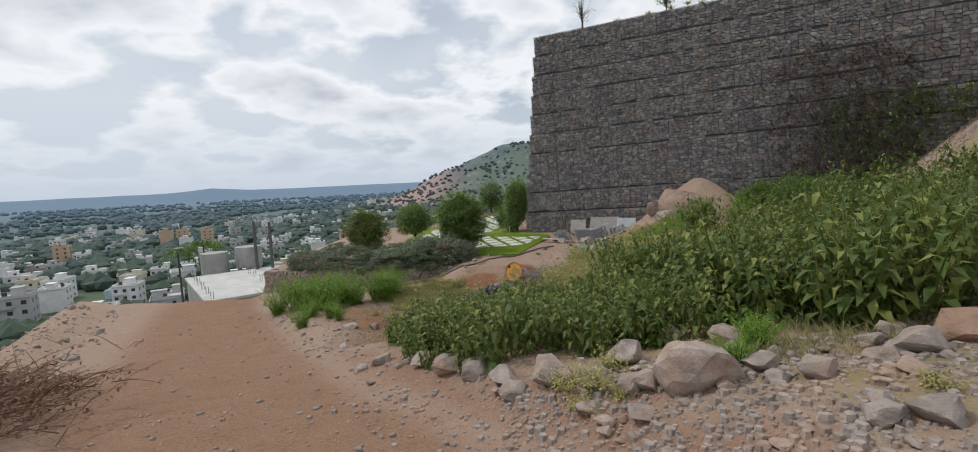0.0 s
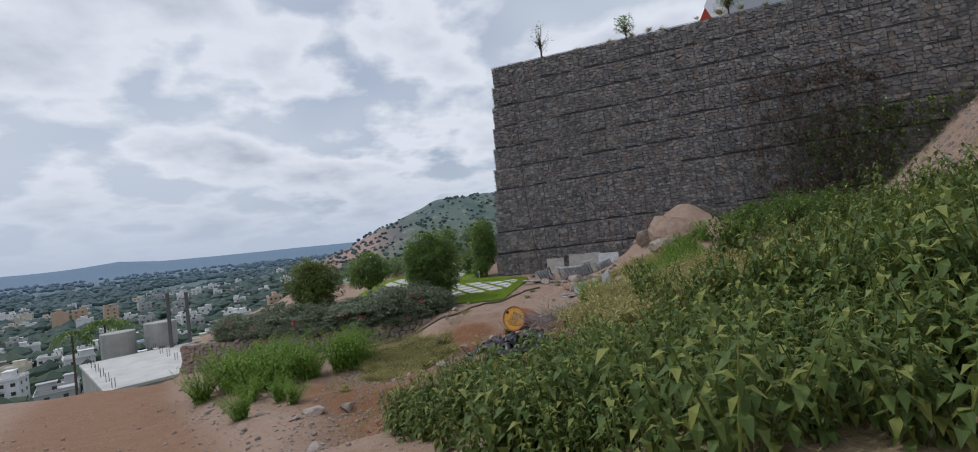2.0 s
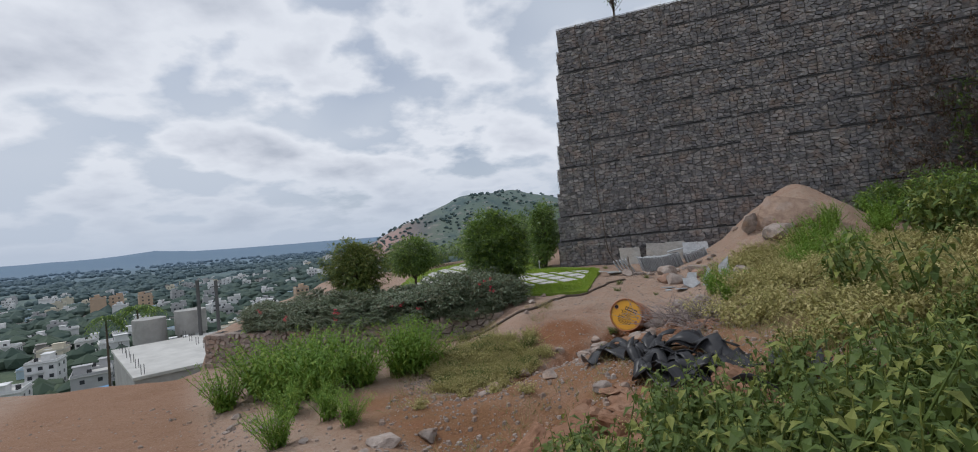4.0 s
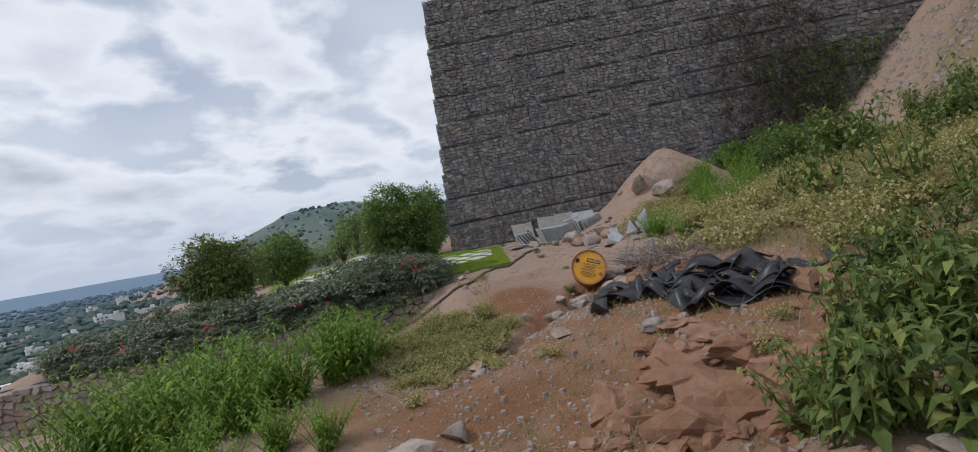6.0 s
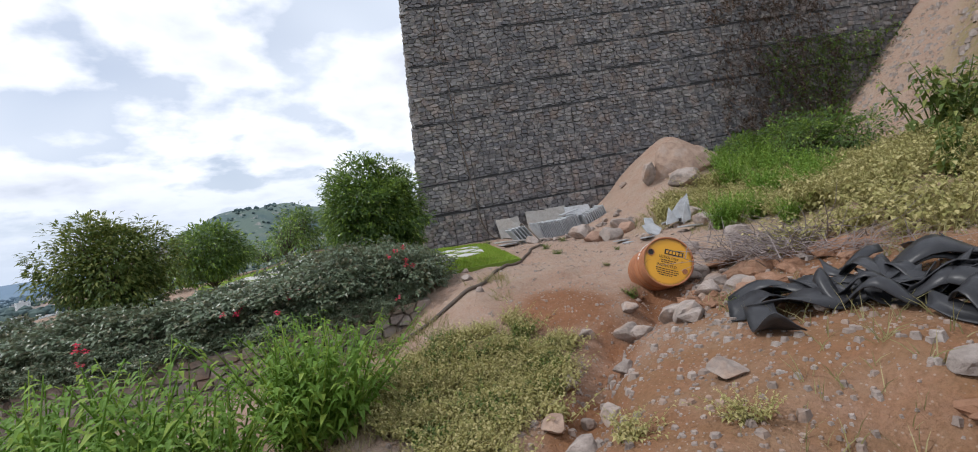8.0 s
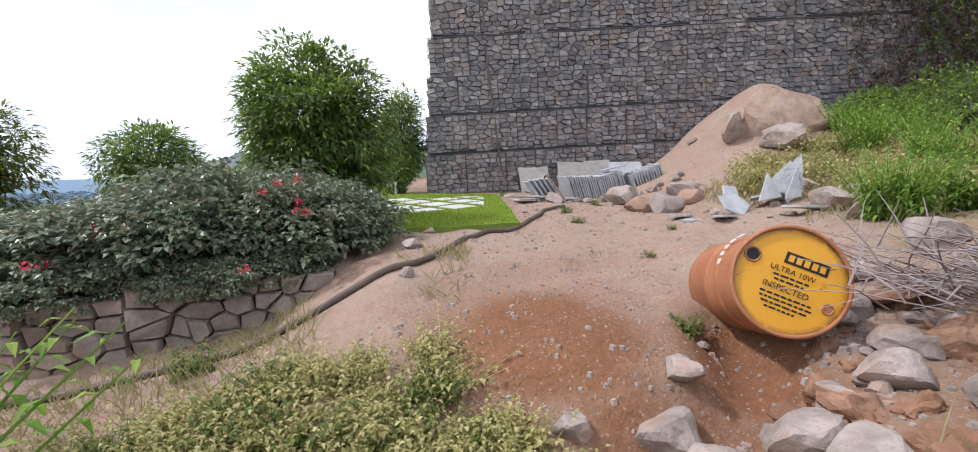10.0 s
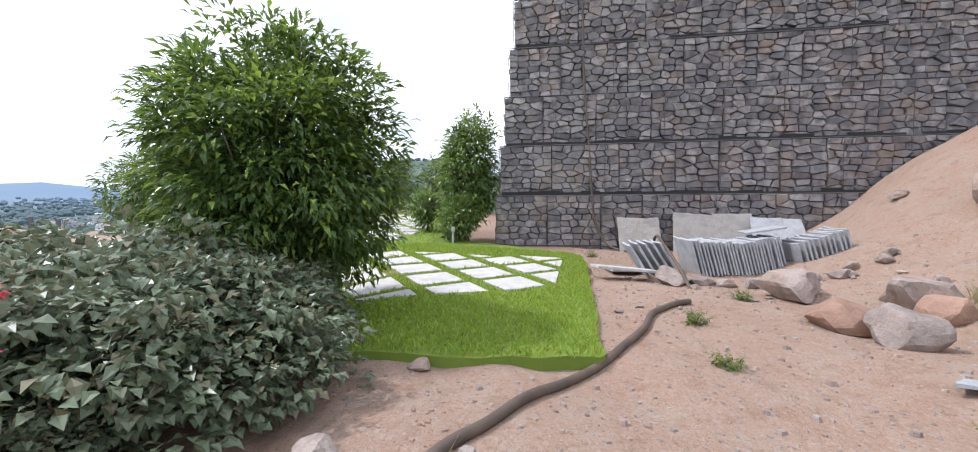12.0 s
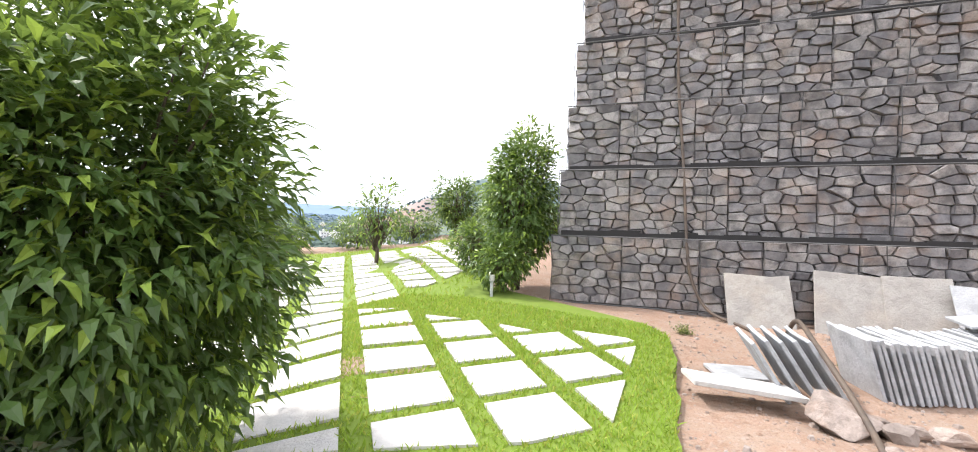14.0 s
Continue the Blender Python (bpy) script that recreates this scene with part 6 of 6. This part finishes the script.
HOUSES = [make_house(9, 8, 1, PLASTER[0], 1), make_house(8, 9, 2, PLASTER[0], 2), make_house(10, 9, 2, PLASTER[1], 3), make_house(9, 10, 3, PLASTER[0], 4), make_house(8, 8, 2, PLASTER[2], 5), make_house(9, 9, 1, PLASTER[3], 6), make_house(9, 10, 4, PLASTER[4], 7), make_house(11, 9, 1, PLASTER[5], 8), make_house(10, 10, 3, PLASTER[2], 9)]
rt = random.Random(23)
taken = []
count = 0
while count < 230:
    az = radians(rt.uniform(-58, -3))
    dist = 150 + 520 * rt.random() ** 1.45
    x, y = math.sin(az) * dist, math.cos(az) * dist
    if dist > 330 and rt.random() < 0.35 or any((x - a) ** 2 + (y - b) ** 2 < 11.5 ** 2 for a, b in taken):
        continue
    if math.degrees(az) > -20 and dist < 260 or math.degrees(az) > -12 and rt.random() < 0.6:
        continue
    z = ground(x, y)
    if z > -16:
        continue
    taken.append((x, y))
    m = pose(x, y, z, 0, 0, rt.choice((0, 90, 180, 270)) + 28 + rt.uniform(-12, 12)) @ Matrix.Diagonal((0.85, 0.85, 0.85, 1))
    k = rt.choices(range(9), (5, 6, 2, 3, 3, 2, 1, 3, 1))[0]
    if count < 9:
        HOUSES[count].matrix_basis = m
    else:
        copy_thing(HOUSES[k], m)
    count += 1


def make_platform():
    """The broad bare roof just below the bend of the track."""
    p = thing("roof_platform", -38.5, 76.0, -12.4, "broad unfinished concrete roof slab with starter bars below the track", "building", rz=-52)
    bm = bmesh.new()
    box(bm, -11, 13, -9, 9, -0.35, 0.0)
    part("roof", bm, ROOF_TOP, p, "pale weathered concrete slab")
    bm = bmesh.new()
    box(bm, -10.8, 12.8, -8.8, 8.8, -18, -0.35)
    part("wall", bm, CONCRETE, p)
    for i in range(6):
        for j in range(3):
            s = Soup()
            for dx, dy in ((-0.15, -0.15), (0.15, -0.15), (0.15, 0.15), (-0.15, 0.15)):
                s.tube([(-10 + 4.4 * i + dx, -8 + 8 * j + dy, -0.1), (-10 + 4.4 * i + dx * 1.3, -8 + 8 * j + dy, 1.1)], [0.018, 0.018], 4)
            part_mesh("starter_bars", s.mesh("starter_bars", WIRE), p)


make_platform()


def make_tower(x, y, z, w, h, label):
    t = thing("water_tower", x, y, z, label, "tower", "water towers")
    bm = bmesh.new()
    bmesh.ops.create_cone(bm, cap_ends=True, segments=24, radius1=w / 2, radius2=w / 2, depth=h * 0.4, matrix=Matrix.Translation((0, 0, h * 0.8)))
    part("tank", bm, CONCRETE, t)
    for k in range(6):
        a = k * math.pi / 3
        bm = bmesh.new()
        box(bm, w * 0.42 * math.cos(a) - 0.25, w * 0.42 * math.cos(a) + 0.25, w * 0.42 * math.sin(a) - 0.25, w * 0.42 * math.sin(a) + 0.25, -12, h * 0.6)
        part("leg", bm, CONCRETE, t)


make_tower(-51, 86, -18.6, 4.6, 9.5, "round concrete water tank on legs below the track")
make_tower(-46, 88.6, -18.0, 4.6, 9.5, "round concrete water tank on legs beside tall poles")
for x, y, zt in ((-42.7, 84.9, -3.6), (-40.4, 86.0, -3.9)):
    pl = thing("pole", x, y, -30, "tall dark steel pole rising above the roofs", "pole", "dark poles")
    s = Soup()
    s.tube([(0, 0, 0), (0, 0, 30 + zt)], [0.30, 0.26], 10)
    part_mesh("shaft", s.mesh("shaft", WIRE), pl)
    s = Soup()
    s.tube([(-0.7, 0, 29 + zt), (0.7, 0, 29 + zt)], [0.1, 0.1], 6)
    part_mesh("crossarm", s.mesh("crossarm", WIRE), pl)


def palm(x, y, z, h):
    p = thing("palm", x, y, z, "tall dark coconut palm among the houses", "tree", "palms in the town")
    s = Soup()
    s.tube([(0, 0, 0), (0.3, 0, h * 0.5), (0.2, 0.1, h)], [0.3, 0.22, 0.16], 8)
    part_mesh("trunk", s.mesh("trunk", BARK), p)
    s = Soup()
    for k in range(26):
        a, e = rt.uniform(0, 6.28), rt.uniform(-0.5, 0.9)
        d = Vector((math.cos(a), math.sin(a), 0))
        tip = Vector((0.2, 0.1, h))
        for i in range(9):
            f = i / 8
            c = tip + d * (3.0 * f) + Vector((0, 0, 2.2 * e * f - 2.4 * f * f))
            for sg in (-1, 1):
                s.leaf(c, d * 0.4 + d.cross(Vector((0, 0, 1))) * sg + Vector((0, 0, -0.5)), Vector((0, 0, 1)), 1.0, 0.22)
    part_mesh("fronds", s.mesh("fronds", LEAF_TREE), p)


for x, y, h in ((-70, 104, 22), (-66, 107, 23), (-88, 150, 18)):
    palm(x, y, ground(x, y), h)


def make_woods():
    """Far tree crowns over the plain, uncountable."""
    soup, spots = Soup(), []
    ico = bmesh.new()
    bmesh.ops.create_icosphere(ico, subdivisions=1, radius=1.0)
    iv, ifc = [v.co.copy() for v in ico.verts], [tuple(v.index for v in f.verts) for f in ico.faces]
    ico.free()
    while len(spots) < 9000:
        az, dist = radians(rt.uniform(-66, 20)), 150 * math.exp(rt.random() * 2.85)
        x, y = math.sin(az) * dist, math.cos(az) * dist
        if dist < 650 and any((x - a) ** 2 + (y - b) ** 2 < 50 for a, b in taken):
            continue
        if float(bumps(x, y, 70.0, 21)) + 0.6 * float(bumps(x, y, 300.0, 22)) < 0.0:
            continue
        spots.append((x, y, rt.uniform(1.4, 3.2) * (1 + dist / 1800)))
    zs = land(np.array([s[0] for s in spots]), np.array([s[1] for s in spots]))
    for (x, y, s), z in zip(spots, zs):
        if z > -18 and math.hypot(x, y) < 2000:
            s *= 0.45
        soup.add([(x + v.x * s * rt.uniform(0.75, 1.25) * 1.25, y + v.y * s * rt.uniform(0.75, 1.25) * 1.25, z + s * 0.6 + v.z * s * rt.uniform(0.7, 1.2)) for v in iv], ifc)
    m = Mat("hazed_foliage", 0.9)
    c = m.mix(m.island(), (0.028, 0.050, 0.022), (0.065, 0.090, 0.038))
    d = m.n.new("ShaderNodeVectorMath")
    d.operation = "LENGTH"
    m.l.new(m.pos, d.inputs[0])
    # crowns turn pale blue with distance: haze mixed into their colour
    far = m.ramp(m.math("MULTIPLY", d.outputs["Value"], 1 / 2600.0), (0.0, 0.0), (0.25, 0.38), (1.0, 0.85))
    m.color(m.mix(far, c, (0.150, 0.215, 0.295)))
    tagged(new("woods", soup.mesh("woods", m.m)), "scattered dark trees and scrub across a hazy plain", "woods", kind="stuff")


make_woods()

shed = thing("shed", -37.0, 49.5, -15.6, "low brick shed with a bright blue sheet roof below the track", "shed", rz=35)
bm = bmesh.new()
box(bm, -3.2, 3.2, -2.2, 2.2, -6, 4.2)
part("wall", bm, PLASTER[5], shed)
bm = bmesh.new()
box(bm, -3.5, 3.5, -2.5, 2.5, 4.2, 4.35)
part("roof", bm, plain_material("blue_sheet", (0.10, 0.34, 0.62), 0.5, 0.15, 2.0), shed, "bright blue sheet roof")

# ---- on top of the wall ----


def wall_top(s, back):
    p = WALL_O + WALL_D * s + WALL_N * (SET_BACK * COURSES + back)
    return p.x, p.y, WALL_Z + COURSE * COURSES + WALL_RISE * s


def make_upper_house():
    x, y, z = wall_top(14.5, 5.0)
    h = thing("house", x, y, z, "unfinished house of brick and grey sheet above a gabion wall", "house", rz=WALL_RZ)
    brick = plain_material("brick_wall", (0.34, 0.17, 0.12), 0.9, 0.4, 4.0)
    sheet = plain_material("zinc_sheet", (0.52, 0.55, 0.60), 0.5, 0.2, 2.0)
    bm = bmesh.new()
    box(bm, -3.2, 1.2, -2.0, 2.5, 0, 3.0)
    part("wall", bm, sheet, h, "pale grey sheet wall")
    bm = bmesh.new()
    box(bm, 1.2, 9.0, -2.2, 2.5, 0, 2.8)
    part("brick_wall", bm, brick, h, "raw red-brown brick wall")
    for z0 in (0.4, 2.8):
        bm = bmesh.new()
        box(bm, 1.0, 9.3, -2.7, 2.7, z0, z0 + 0.25)
        part("slab", bm, PLASTER[0], h, "white concrete band")
    for k in range(2):
        bm = bmesh.new()
        box(bm, 3.0 + 3 * k, 4.2 + 3 * k, -2.24, -2.1, 1.0, 2.2)
        part("window", bm, PANE, h)
    tent = plain_material("red_cloth", (0.55, 0.08, 0.05), 0.8)
    x, y, z = wall_top(10.7, 2.0)
    part_mesh("awning", mesh_of("awning", [(-4.6, -1.6, 0), (-3.4, -1.6, 0), (-3.4, 0.4, 0), (-4.6, 0.4, 0), (-4.0, -1.6, 1.3), (-4.0, 0.4, 1.3)], [(0, 1, 4), (1, 2, 5, 4), (2, 3, 5), (3, 0, 4, 5)], tent), h, "red cloth awning")


make_upper_house()
for k, (s, b, hgt, rad, tips, per) in enumerate(((2.75, 0.5, 1.9, 0.55, 40, 2), (6.6, 0.7, 1.2, 0.45, 120, 5), (10.9, 0.9, 1.4, 0.5, 120, 5))):
    x, y, z = wall_top(s, b)
    make_tree("tree", x, y, z, hgt, rad, hgt * 0.4, tips, per, 0.10, 60 + k, "thin bare sapling on top of the gabion wall" if k == 0 else "small bush on top of the gabion wall", thin=True, group="saplings on the wall")
for k in range(34):
    x, y, z = wall_top(rt.uniform(0.6, 20), rt.uniform(0.15, 0.9))
    ob = plant(YELLOW[k % 3], "weed", x, y, rt.uniform(0.5, 1.0), "dry weed growing on top of the gabion wall", "weed", "weeds on the wall")
    ob.location.z = z - 0.03
# the fill behind the wall
fx = [WALL_O + WALL_D * s + WALL_N * n for s, n in ((1.2, 1.3), (26, 1.3), (26, 14), (1.2, 14))]
z1 = WALL_Z + COURSE * COURSES - 0.05
fill = mesh_of("fill", [(p.x, p.y, z) for z in (-2.5, z1) for p in fx], [(4, 5, 6, 7), (0, 1, 5, 4), (1, 2, 6, 5), (2, 3, 7, 6), (3, 0, 4, 7)], EARTH)
tagged(new("terrace", fill), "levelled earth terrace behind the gabion wall", "terrace", kind="structure")


def creeper(s0, s1, z0, z1, n, mat, label, seed):
    r = random.Random(seed)
    soup, stalks = Soup(), Soup()
    for _ in range(n):
        s, z = r.uniform(s0, s1), z0 + (z1 - z0) * r.random() ** 1.3
        if r.random() < abs(s - (s0 + s1) / 2) / (s1 - s0):
            continue
        c = SET_BACK * (z - WALL_Z) / COURSE
        p = WALL_O + WALL_D * s + WALL_N * (c - 0.08 - r.uniform(0, 0.35))
        p = Vector((p.x, p.y, z))
        q = p + Vector((r.gauss(0, 0.3), r.gauss(-0.1, 0.2), r.gauss(-0.25, 0.3)))
        stalks.tube([p, q], [0.008, 0.004], 3)
        for _ in range(4):
            soup.leaf(p.lerp(q, r.random()), Vector((r.gauss(0, 1), r.gauss(-0.6, 1), r.gauss(-0.4, 0.7))), Vector((0, 0, 1)), r.uniform(0.10, 0.2), 0.07)
    plant_ob = tagged(new("creeper"), label, "creeper")
    tagged(part_mesh("stems", stalks.mesh("stems", BARK), plant_ob), kind="stuff")
    tagged(part_mesh("leaves", soup.mesh("leaves", mat), plant_ob), kind="stuff")


LEAF_WITHERED = leaf_material("withered_leaf", (0.085, 0.055, 0.042), (0.12, 0.08, 0.06), (0.16, 0.11, 0.08), 0.2, 0.85, 0.1)
creeper(10.6, 15.5, 0.6, 6.2, 1000, LEAF_WITHERED, "withered brown creeper hanging over the gabion wall", 4)
creeper(12.4, 18.5, -0.5, 4.2, 1700, LEAF_TREE, "dark green creeper growing against the gabion wall", 6)
for k, (x, y, s) in enumerate(((10.5, 18.1, 0.9), (11.4, 17.4, 1.4), (12.3, 16.8, 1.7), (10.9, 16.5, 1.4), (11.9, 15.8, 1.4))):
    make_tree("shrub", x, y, ground(x, y), 1.1 * s, 0.8 * s, 0.55 * s, 260, 7, 0.15, 90 + k, "dark green shrub at the foot of a gabion wall", group="shrubs by the wall")
